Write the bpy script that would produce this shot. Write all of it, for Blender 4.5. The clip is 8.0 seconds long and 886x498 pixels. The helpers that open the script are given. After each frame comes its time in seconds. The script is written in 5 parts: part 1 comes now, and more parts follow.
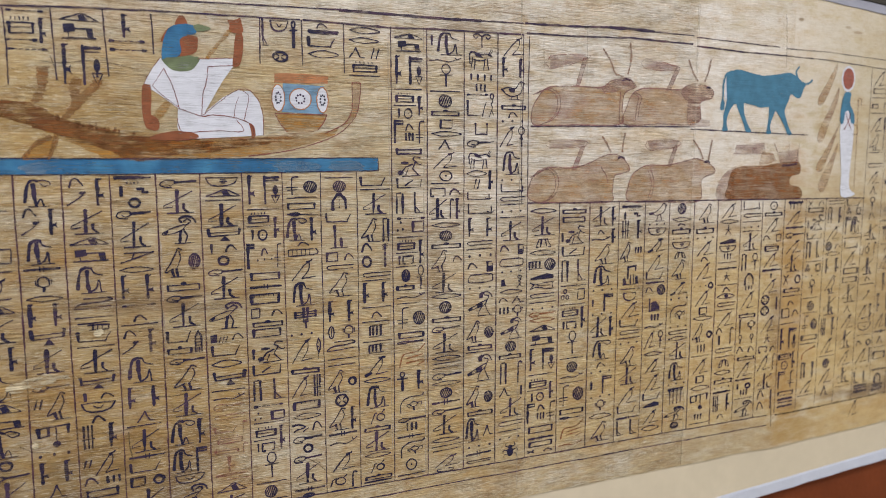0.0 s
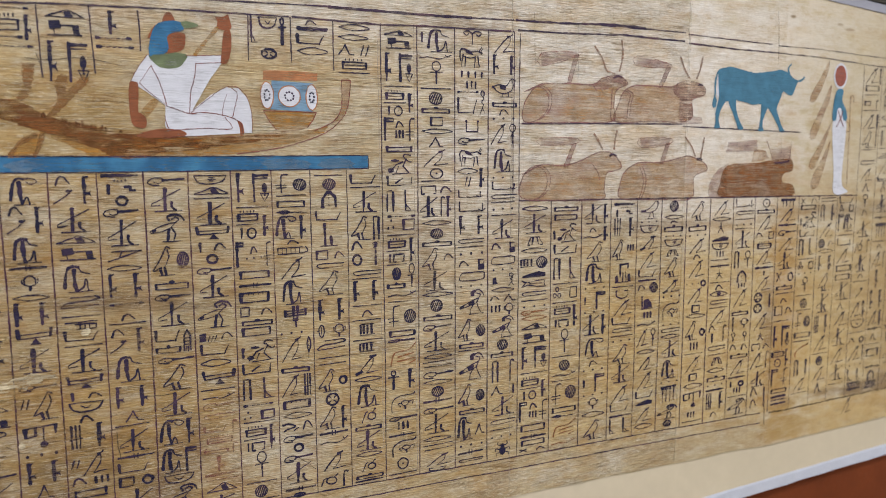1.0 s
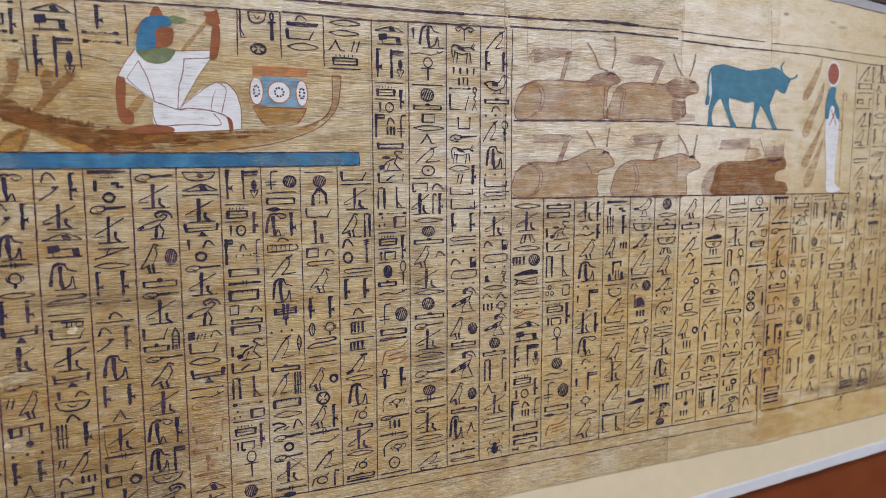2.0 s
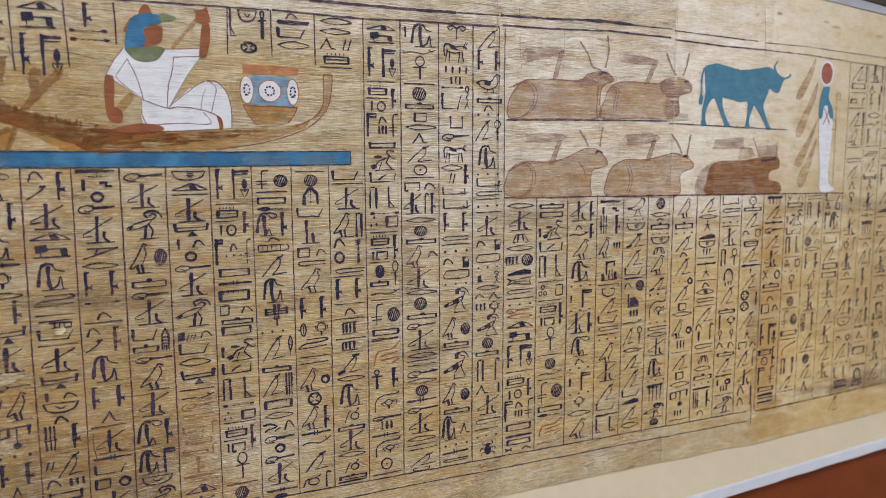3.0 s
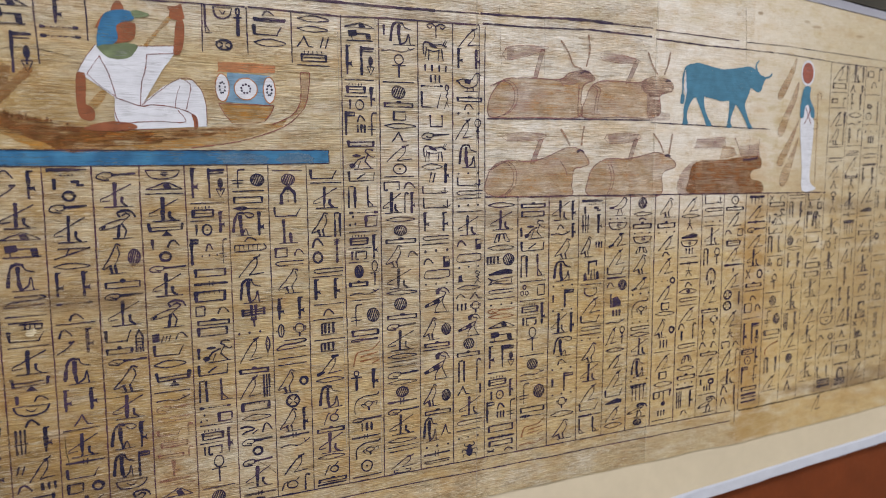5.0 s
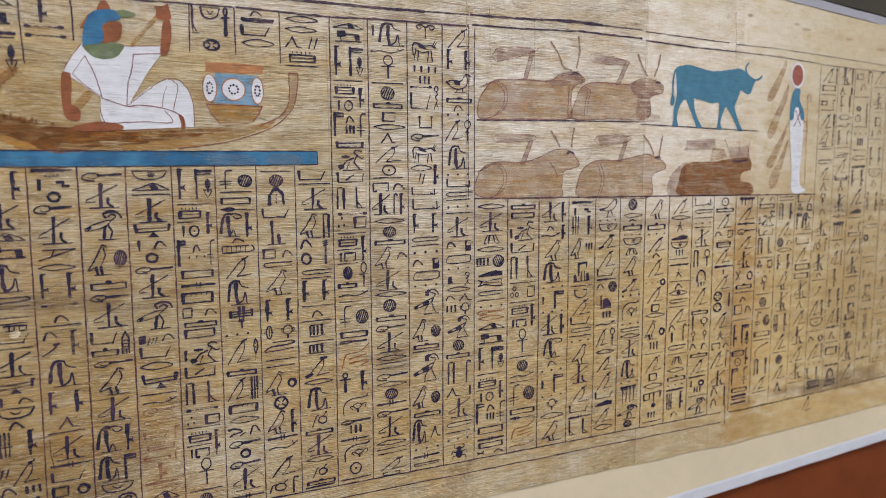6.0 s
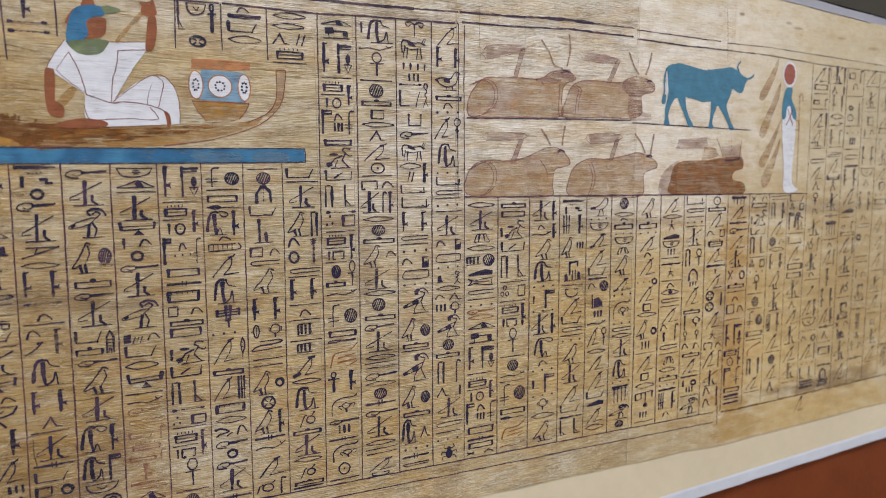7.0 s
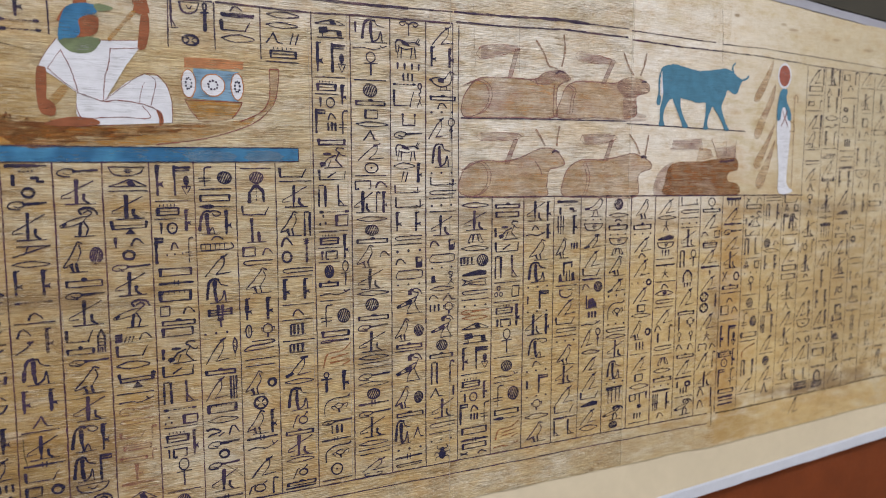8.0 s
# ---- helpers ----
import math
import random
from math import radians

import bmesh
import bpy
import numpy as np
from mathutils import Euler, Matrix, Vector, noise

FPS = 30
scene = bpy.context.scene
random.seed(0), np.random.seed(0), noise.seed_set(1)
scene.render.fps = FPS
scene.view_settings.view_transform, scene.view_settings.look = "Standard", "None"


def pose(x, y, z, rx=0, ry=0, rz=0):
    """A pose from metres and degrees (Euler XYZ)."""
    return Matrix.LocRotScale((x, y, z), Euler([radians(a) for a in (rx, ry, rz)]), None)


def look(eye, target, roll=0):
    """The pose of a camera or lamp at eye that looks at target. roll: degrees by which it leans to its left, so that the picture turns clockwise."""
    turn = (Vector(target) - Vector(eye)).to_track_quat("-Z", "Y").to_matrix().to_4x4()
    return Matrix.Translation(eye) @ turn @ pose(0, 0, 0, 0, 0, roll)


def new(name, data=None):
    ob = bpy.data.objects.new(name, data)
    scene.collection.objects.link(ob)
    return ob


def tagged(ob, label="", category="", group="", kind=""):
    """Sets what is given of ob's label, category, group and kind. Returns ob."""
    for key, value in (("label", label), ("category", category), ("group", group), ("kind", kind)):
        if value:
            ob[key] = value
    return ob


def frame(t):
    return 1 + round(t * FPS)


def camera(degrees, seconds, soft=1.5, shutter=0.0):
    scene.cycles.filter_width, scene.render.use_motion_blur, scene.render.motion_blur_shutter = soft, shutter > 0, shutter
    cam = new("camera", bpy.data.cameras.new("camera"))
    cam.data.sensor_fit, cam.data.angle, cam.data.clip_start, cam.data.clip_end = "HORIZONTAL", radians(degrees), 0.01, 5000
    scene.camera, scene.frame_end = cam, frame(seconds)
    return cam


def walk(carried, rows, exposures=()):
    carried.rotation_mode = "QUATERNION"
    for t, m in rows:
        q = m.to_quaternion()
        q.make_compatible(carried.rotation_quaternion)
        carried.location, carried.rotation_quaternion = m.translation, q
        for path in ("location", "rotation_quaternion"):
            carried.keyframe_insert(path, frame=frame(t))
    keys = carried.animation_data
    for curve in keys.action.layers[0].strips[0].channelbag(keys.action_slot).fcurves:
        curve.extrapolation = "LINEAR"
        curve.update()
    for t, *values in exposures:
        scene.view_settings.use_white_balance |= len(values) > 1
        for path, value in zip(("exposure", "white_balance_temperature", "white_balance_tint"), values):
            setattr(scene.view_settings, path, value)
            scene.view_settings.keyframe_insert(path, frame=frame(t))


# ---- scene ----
# Camera and its path
cam = camera(69.23, 8.0, soft=0.8)
cam.data.dof.use_dof, cam.data.dof.focus_distance, cam.data.dof.aperture_fstop = True, 0.372, 6.9
PATH = [
    (0, (-0.19497, -0.35926, 0.18087), (0.52147, 1.49587, -0.03176), -0.093),
    (0.5, (-0.19359, -0.35945, 0.18017), (0.52769, 1.49410, -0.02986), -0.135),
    (1, (-0.19085, -0.35926, 0.17943), (0.53316, 1.49295, -0.03302), -0.231),
    (1.5, (-0.18934, -0.35842, 0.17865), (0.54302, 1.49031, -0.03544), -0.210),
    (3, (-0.18508, -0.35680, 0.17753), (0.56318, 1.48567, -0.03559), -0.186),
    (3.5, (-0.18306, -0.35676, 0.17704), (0.57398, 1.48261, -0.03183), -0.217),
    (4, (-0.18107, -0.35719, 0.17635), (0.58136, 1.48013, -0.03092), -0.320),
    (4.5, (-0.17932, -0.35661, 0.17571), (0.58765, 1.47887, -0.03114), -0.328),
    (6, (-0.17449, -0.35708, 0.17527), (0.61401, 1.46996, -0.02520), -0.193),
    (6.5, (-0.17190, -0.35687, 0.17414), (0.62152, 1.46840, -0.02305), -0.211),
    (7, (-0.16928, -0.35680, 0.17340), (0.62715, 1.46725, -0.02288), -0.156),
    (7.5, (-0.16754, -0.35708, 0.17285), (0.63057, 1.46646, -0.02137), -0.100),
    (8, (-0.16679, -0.35718, 0.17320), (0.63607, 1.46418, -0.02189), 0.050),
]
walk(cam, [(t, look(eye, target, roll)) for t, eye, target, roll in PATH])

# World and light: an assumed closed gallery with added ceiling panels, none in view
world = bpy.data.worlds.new("gallery_air")
scene.world = world
world.use_nodes = True
world.node_tree.nodes["Background"].inputs["Color"].default_value = (0.9, 0.95, 1.0, 1)
world.node_tree.nodes["Background"].inputs["Strength"].default_value = 0.05
scene.view_settings.exposure = 0.0
PANEL_WATTS = 16.0


def area_lamp(name, x, y, z, sx, sy, watts, colour):
    data = bpy.data.lights.new(name, "AREA")
    data.shape, data.size, data.size_y, data.energy, data.color = "RECTANGLE", sx, sy, watts, colour
    ob = new(name, data)
    ob.location = (x, y, z)
    return ob


PANELS = [(-1.3, -1.05), (0.0, -1.05), (1.3, -1.05), (-1.3, -2.3), (0.0, -2.3), (1.3, -2.3)]
for px, py in PANELS:
    area_lamp("added_panel_lamp", px, py, 1.46, 1.0, 0.5, PANEL_WATTS, (0.945, 0.965, 1.035))


# Materials
def material(name, rough=0.7, metal=0.0, spec=0.3):
    m = bpy.data.materials.new(name)
    m.use_nodes = True
    b = m.node_tree.nodes["Principled BSDF"]
    b.inputs["Roughness"].default_value, b.inputs["Metallic"].default_value = rough, metal
    b.inputs["Specular IOR Level"].default_value = spec
    return m, m.node_tree, b


def node(nt, kind, **kw):
    n = nt.nodes.new(kind)
    for key, value in kw.items():
        if key in n.inputs:
            n.inputs[key].default_value = value
    return n


def coords(nt, scale=(1, 1, 1)):
    tc = nt.nodes.new("ShaderNodeTexCoord")
    mp = nt.nodes.new("ShaderNodeMapping")
    mp.inputs["Scale"].default_value = scale
    nt.links.new(tc.outputs["Object"], mp.inputs["Vector"])
    return mp.outputs["Vector"]


def noise_of(nt, scale, size=(1, 1, 1), detail=3.0, rough=0.5):
    n = nt.nodes.new("ShaderNodeTexNoise")
    n.inputs["Scale"].default_value, n.inputs["Detail"].default_value, n.inputs["Roughness"].default_value = scale, detail, rough
    nt.links.new(coords(nt, size), n.inputs["Vector"])
    return n.outputs["Fac"]


def ramp(nt, source, lo, hi, a=0.0, b=1.0):
    n = nt.nodes.new("ShaderNodeMapRange")
    n.inputs["From Min"].default_value, n.inputs["From Max"].default_value = lo, hi
    n.inputs["To Min"].default_value, n.inputs["To Max"].default_value = a, b
    nt.links.new(source, n.inputs["Value"])
    return n.outputs["Result"]


def calc(nt, op, a, b):
    n = nt.nodes.new("ShaderNodeMath")
    n.operation = op
    for k, v in enumerate((a, b)):
        if isinstance(v, (int, float)):
            n.inputs[k].default_value = v
        else:
            nt.links.new(v, n.inputs[k])
    return n.outputs[0]


def mix(nt, fac, a, b, blend="MIX"):
    n = nt.nodes.new("ShaderNodeMix")
    n.data_type, n.blend_type = "RGBA", blend
    for sock, v in ((n.inputs[0], fac), (n.inputs[6], a), (n.inputs[7], b)):
        if isinstance(v, (int, float)):
            sock.default_value = v
        elif isinstance(v, tuple):
            sock.default_value = (*v, 1)
        else:
            nt.links.new(v, sock)
    return n.outputs[2]


def bump(nt, b, height, strength, distance):
    n = nt.nodes.new("ShaderNodeBump")
    n.inputs["Strength"].default_value, n.inputs["Distance"].default_value = strength, distance
    nt.links.new(height, n.inputs["Height"])
    nt.links.new(n.outputs["Normal"], b.inputs["Normal"])


def spot(nt, x, z, rx, rz, power=1.0, ragged=0.5):
    """A soft-edged patch: 1 in its middle, 0 outside, with an uneven rim."""
    tc = nt.nodes.new("ShaderNodeTexCoord")
    mp = nt.nodes.new("ShaderNodeMapping")
    mp.inputs["Location"].default_value = (-x / rx, 0, -z / rz)
    mp.inputs["Scale"].default_value = (1 / rx, 0, 1 / rz)
    nt.links.new(tc.outputs["Object"], mp.inputs["Vector"])
    ln = nt.nodes.new("ShaderNodeVectorMath")
    ln.operation = "LENGTH"
    nt.links.new(mp.outputs["Vector"], ln.inputs[0])
    rim = ramp(nt, noise_of(nt, 1.0, (45, 45, 120), 4.0), 0.25, 0.75, -ragged, ragged)
    return ramp(nt, calc(nt, "ADD", ln.outputs["Value"], rim), 1.0, 0.35, 0.0, power)


def ridge(nt, size, width, power):
    """Thin wandering lines: 1 on the line, 0 beside it, broken up along their length."""
    n = noise_of(nt, 1.0, size, 2.0, 0.5)
    d = calc(nt, "ABSOLUTE", calc(nt, "SUBTRACT", n, 0.5), 0.0)
    line = ramp(nt, d, width, width * 0.25, 0.0, power)
    return calc(nt, "MULTIPLY", line, ramp(nt, noise_of(nt, 1.0, (50, 50, 130), 3.0), 0.40, 0.58))


def fibres(nt):
    """Horizontal strips and finer threads of the papyrus, and the upright ones of the layer below."""
    strips = noise_of(nt, 1.0, (14, 14, 300), 4.0, 0.65)
    threads = noise_of(nt, 1.0, (48, 48, 1900), 3.0, 0.62)
    upright = noise_of(nt, 1.0, (620, 20, 35), 3.0, 0.6)
    return strips, threads, upright


PALE, TAN = (0.520, 0.455, 0.340), (0.420, 0.343, 0.205)
OCHRE, UMBER, CREAM, HONEY = (0.350, 0.232, 0.084), (0.215, 0.145, 0.074), (0.645, 0.61, 0.565), (0.50, 0.370, 0.166)
GOLD_BAND, BOG = (0.365, 0.222, 0.074), (0.195, 0.125, 0.045)
# where the sheet is paler, more golden, dirtier or just darker: x, z, half width, half height, strength, colour
PALE_AND_GLARE_AREAS = [
    (-0.035, 0.165, 0.06, 0.06, 0.6, CREAM), (0.0, 0.135, 0.05, 0.03, 0.4, CREAM),
    # the whitish glare over the cattle is put into these creams as colour
    (0.22, 0.27, 0.12, 0.05, 0.4, CREAM),
    (-0.10, 0.30, 0.55, 0.06, 0.75, CREAM), (0.10, 0.225, 0.20, 0.085, 0.95, CREAM), (0.09, 0.255, 0.13, 0.03, 0.7, CREAM), (0.38, 0.26, 0.17, 0.10, 0.75, (0.45, 0.385, 0.265)), (0.40, 0.24, 0.08, 0.07, 0.5, (0.40, 0.345, 0.235)),
    (0.08, 0.19, 0.17, 0.05, 0.6, CREAM), (0.16, 0.16, 0.10, 0.03, 0.5, CREAM), (0.06, -0.015, 0.16, 0.012, 0.35, CREAM),
]
GOLDEN_AREAS = [
    (0.08, 0.06, 0.55, 0.10, 0.65, HONEY), (-0.29, 0.215, 0.09, 0.06, 0.7, HONEY), (-0.25, 0.212, 0.07, 0.028, 0.7, OCHRE), (-0.26, 0.06, 0.17, 0.14, 0.80, OCHRE),
    (-0.10, 0.02, 0.12, 0.06, 0.30, OCHRE), (-0.20, 0.105, 0.10, 0.02, 0.7, TAN), (0.20, 0.07, 0.26, 0.09, 0.5, HONEY),
    (0.34, 0.07, 0.16, 0.11, 0.6, HONEY), (-0.03, 0.105, 0.085, 0.07, 0.7, PALE), (0.33, -0.014, 0.14, 0.026, 0.9, (0.46, 0.335, 0.155)), (0.15, -0.018, 0.13, 0.018, 0.85, (0.42, 0.335, 0.20)),
    (-0.285, 0.0, 0.10, 0.06, 0.85, BOG), (-0.285, -0.01, 0.05, 0.04, 0.7, BOG), (-0.25, 0.145, 0.06, 0.005, 0.5, OCHRE), (0.227, 0.08, 0.019, 0.15, 0.68, GOLD_BAND), (0.235, 0.06, 0.024, 0.12, 0.5, GOLD_BAND),
    (0.24, -0.012, 0.03, 0.02, 0.7, OCHRE), (0.28, 0.172, 0.06, 0.02, 0.35, OCHRE), (-0.15, 0.235, 0.10, 0.02, 0.4, HONEY),
]
DIRTY_AND_DARKER_SPOTS = [
    (-0.215, 0.118, 0.045, 0.008, 0.7, UMBER), (-0.075, 0.148, 0.03, 0.010, 0.45, UMBER), (-0.062, 0.118, 0.010, 0.02, 0.45, UMBER),
    (0.02, 0.154, 0.05, 0.007, 0.55, UMBER), (0.12, 0.148, 0.09, 0.005, 0.42, UMBER), (-0.055, 0.072, 0.020, 0.012, 0.55, UMBER),
    (-0.20, 0.03, 0.02, 0.03, 0.6, UMBER), (-0.165, 0.05, 0.015, 0.02, 0.4, UMBER), (-0.04, 0.27, 0.03, 0.004, 0.5, UMBER),
    (0.08, 0.282, 0.05, 0.006, 0.5, TAN), (0.31, 0.155, 0.10, 0.008, 0.5, UMBER),
    # the broad patch at x 0.36 only darkens the sheet there
    (0.33, 0.006, 0.10, 0.007, 0.85, UMBER), (0.365, 0.012, 0.05, 0.006, 0.6, UMBER), (0.36, 0.08, 0.09, 0.10, 0.44, UMBER), (0.27, 0.10, 0.05, 0.06, 0.16, UMBER), (0.215, 0.075, 0.010, 0.03, 0.45, UMBER),
]
FLECKS = [
    (0.285, 0.293, 0.006, 0.0014, 0.5, UMBER), (0.275, 0.296, 0.004, 0.0012, 0.6, UMBER), (0.335, 0.290, 0.006, 0.0012, 0.5, UMBER), (0.375, 0.285, 0.010, 0.0016, 0.5, UMBER),
    (0.226, 0.298, 0.003, 0.0014, 0.8, UMBER),
    (-0.235, 0.053, 0.006, 0.003, 0.35, CREAM), (-0.145, 0.030, 0.045, 0.035, 0.85, PALE),
]


def papyrus_material(name, grain):
    m, nt, b = material(name, 0.55, spec=0.3)
    strips, threads, upright = fibres(nt)
    cloud = noise_of(nt, 9.0, (1, 1, 1.3), 4.0, 0.6)
    c = mix(nt, ramp(nt, cloud, 0.3, 0.72), PALE, TAN)
    # handling stains over the written field, paler margins, a glare veil in cream
    for x, z, rx, rz, power, colour in PALE_AND_GLARE_AREAS + GOLDEN_AREAS + DIRTY_AND_DARKER_SPOTS + FLECKS:
        c = mix(nt, spot(nt, x, z, rx, rz, power), c, colour)
    c = mix(nt, ramp(nt, strips, 0.44, 0.62, 0.0, 0.08 + 0.12 * grain), c, (0.74, 0.655, 0.52), "MULTIPLY")
    c = mix(nt, ramp(nt, threads, 0.50, 0.62, 0.0, 0.42 * grain), c, (0.64, 0.53, 0.36), "MULTIPLY")
    c = mix(nt, ramp(nt, threads, 0.47, 0.36, 0.0, 0.40 * grain), c, (1.36, 1.35, 1.30), "MULTIPLY")
    c = mix(nt, ramp(nt, upright, 0.50, 0.66, 0.0, 0.08 + 0.06 * grain), c, (0.66, 0.56, 0.42), "MULTIPLY")
    fine = noise_of(nt, 1.0, (120, 120, 3000), 2.0, 0.6)
    c = mix(nt, ramp(nt, fine, 0.48, 0.62, 0.0, 0.62 * grain), c, (0.68, 0.59, 0.44), "MULTIPLY")
    c = mix(nt, ramp(nt, fine, 0.44, 0.34, 0.0, 0.62 * grain), c, (1.32, 1.31, 1.28), "MULTIPLY")
    # single dark gaps, and pale raised fibres with their glints painted on
    gaps = ridge(nt, (22, 13, 900), 0.030, 0.62 * grain)
    c = mix(nt, gaps, c, (0.52, 0.41, 0.28), "MULTIPLY")
    pale = ridge(nt, (46, 5, 1200), 0.026, 0.46 * grain)
    c = mix(nt, pale, c, (0.74, 0.69, 0.58))
    # warm and pale mottling at hand scale
    warm = noise_of(nt, 1.0, (16, 16, 60), 6.0, 0.66)
    c = mix(nt, ramp(nt, warm, 0.48, 0.66, 0.0, 0.24 + 0.24 * grain), c, (0.86, 0.68, 0.42), "MULTIPLY")
    c = mix(nt, ramp(nt, warm, 0.45, 0.32, 0.0, 0.28), c, (0.60, 0.555, 0.47))
    # blotches a fingertip wide and specks, with no grain direction
    blotch = noise_of(nt, 95.0, (1, 1, 1.5), 5.0, 0.68)
    c = mix(nt, ramp(nt, blotch, 0.50, 0.66, 0.0, 0.22 + 0.26 * grain), c, (0.80, 0.62, 0.38), "MULTIPLY")
    c = mix(nt, ramp(nt, blotch, 0.46, 0.32, 0.0, 0.10 + 0.28 * grain), c, (1.18, 1.16, 1.10), "MULTIPLY")
    speck = noise_of(nt, 520.0, (1, 1, 1.8), 3.0, 0.7)
    c = mix(nt, ramp(nt, speck, 0.55, 0.70, 0.0, 0.20 + 0.30 * grain), c, (0.66, 0.54, 0.38), "MULTIPLY")
    # grime in scattered patches, and flaked fibres brightened by painted glints
    grime = ramp(nt, noise_of(nt, 30.0, (1, 1, 2.6), 6.0, 0.7), 0.52, 0.68, 0.0, 0.18 + 0.34 * grain)
    c = mix(nt, grime, c, (0.66, 0.50, 0.32), "MULTIPLY")
    flake_glints = calc(nt, "MULTIPLY", ramp(nt, noise_of(nt, 1.0, (210, 150, 1900), 1.0), 0.61, 0.66), ramp(nt, noise_of(nt, 14.0), 0.42, 0.60))
    c = mix(nt, calc(nt, "MULTIPLY", flake_glints, 0.34 * grain), c, (0.82, 0.76, 0.64))
    nt.links.new(c, b.inputs["Base Color"])
    h = calc(nt, "ADD", calc(nt, "MULTIPLY", threads, 0.9), calc(nt, "ADD", calc(nt, "MULTIPLY", strips, 0.6), calc(nt, "SUBTRACT", calc(nt, "MULTIPLY", pale, 0.35), calc(nt, "MULTIPLY", gaps, 0.35))))
    bump(nt, b, h, 0.9 * grain, 0.0009)
    return m


# where touch and folds have rubbed the ink away: x, z, half width, half height, strength
RUBBED = [(-0.268, 0.083, 0.022, 0.012, 0.75), (-0.225, 0.118, 0.035, 0.009, 0.6), (-0.215, 0.098, 0.010, 0.014, 0.6), (-0.262, 0.045, 0.02, 0.02, 0.3), (-0.055, 0.13, 0.02, 0.05, 0.25)]


def ink_material(name, colour, wear=0.35, rough=0.6, thin=0.0, fade=None, streak=0.0, stripes=0.35, patch=0.20, mottle=0.28):
    """Ink or paint that has rubbed off along the fibres; thin is how much the sheet shows through all over."""
    m, nt, b = material(name, rough, spec=0.2)
    strips, threads, upright = fibres(nt)
    tint = mix(nt, ramp(nt, noise_of(nt, 160.0, detail=3.0), 0.3, 0.7), tuple(v * (1 - mottle) for v in colour), tuple(min(1, v * (1 + mottle)) for v in colour))
    tint = mix(nt, ramp(nt, strips, 0.35, 0.7, 0, stripes), tint, tuple(v * 0.6 for v in colour))
    if fade:
        tint = mix(nt, ramp(nt, noise_of(nt, 55.0, detail=4.0), 0.48, 0.68, 0.0, 0.9), tint, fade)
    nt.links.new(tint, b.inputs["Base Color"])
    gone = calc(nt, "MULTIPLY", ramp(nt, threads, 0.50, 0.68), ramp(nt, noise_of(nt, 70.0), 0.40, 0.62))
    solid = calc(nt, "SUBTRACT", 1.0 - thin, calc(nt, "MULTIPLY", gone, wear))
    solid = calc(nt, "SUBTRACT", solid, ridge(nt, (46, 5, 900), 0.030, 0.70 * wear))
    for x, z, rx, rz, power in RUBBED:
        rub = calc(nt, "MULTIPLY", spot(nt, x, z, rx, rz, power, 0.9), ramp(nt, noise_of(nt, 1.0, (120, 120, 420), 3.0), 0.38, 0.55))
        solid = calc(nt, "SUBTRACT", solid, calc(nt, "MULTIPLY", rub, wear))
    if thin > 0:
        solid = calc(nt, "ADD", solid, ramp(nt, noise_of(nt, 1.0, (22, 22, 420), 5.0, 0.65), 0.32, 0.68, -0.14, 0.12))
        solid = calc(nt, "ADD", solid, ramp(nt, noise_of(nt, 60.0, (1, 1, 1.6), 5.0, 0.66), 0.32, 0.68, -patch, 0.5 * patch + 0.1))
        solid = calc(nt, "ADD", solid, ramp(nt, threads, 0.36, 0.64, 0.12, -0.16))
    if streak:
        solid = calc(nt, "ADD", solid, ramp(nt, noise_of(nt, 1.0, (34, 34, 620), 4.0, 0.7), 0.42, 0.58, 0.6 * streak, -streak))
    nt.links.new(calc(nt, "MAXIMUM", calc(nt, "MINIMUM", solid, 1.0), 0.0), b.inputs["Alpha"])
    bump(nt, b, calc(nt, "ADD", threads, strips), 0.4, 0.0005)
    return m


def plain_material(name, colour, rough=0.6, vary=0.12, scale=30.0, metal=0.0, spec=0.3, relief=0.0):
    m, nt, b = material(name, rough, metal, spec)
    n1, n2 = noise_of(nt, scale, detail=5.0), noise_of(nt, scale * 9, detail=3.0)
    c = mix(nt, ramp(nt, n1, 0.3, 0.7), tuple(v * (1 - vary) for v in colour), tuple(min(1, v * (1 + vary)) for v in colour))
    c = mix(nt, ramp(nt, n2, 0.35, 0.7, 0, 0.3), c, tuple(v * 0.85 for v in colour))
    nt.links.new(c, b.inputs["Base Color"])
    if relief:
        bump(nt, b, calc(nt, "ADD", n1, n2), 0.4, relief)
    return m


PAPYRUS = papyrus_material("papyrus", 1.0)
# right-hand sheets: smoother, and grain weakened further to put in soft focus
SOFT_GRAIN_PAPYRUS = papyrus_material("soft_grain_papyrus", 0.62)
FAINT_GRAIN_PAPYRUS = papyrus_material("faint_grain_papyrus", 0.26)
INK = ink_material("black_ink", (0.015, 0.013, 0.038), 0.70, fade=(0.060, 0.033, 0.062))
LINE_INK = ink_material("thin_ruling_ink", (0.036, 0.022, 0.050), 0.55, thin=0.06, fade=(0.105, 0.048, 0.066))
# two paler inks that put the lens blur at the far right into colour
BLUR_PALE_INK = ink_material("blur_pale_black_ink", (0.062, 0.048, 0.062), 0.8, thin=0.26)
BLUR_PALEST_INK = ink_material("blur_palest_black_ink", (0.085, 0.068, 0.072), 0.9, thin=0.42)
RED_INK = ink_material("red_ink", (0.27, 0.10, 0.042), 0.8, thin=0.20)
PURPLE_LINE = ink_material("purple_ruling_ink", (0.070, 0.026, 0.050), 0.6, thin=0.06, fade=(0.13, 0.055, 0.06))
FADED_RED = ink_material("faded_red_ink", (0.24, 0.085, 0.065), 0.9, thin=0.36)
BLUE = ink_material("blue_paint", (0.026, 0.115, 0.235), 0.55, fade=(0.052, 0.19, 0.33), mottle=0.16)
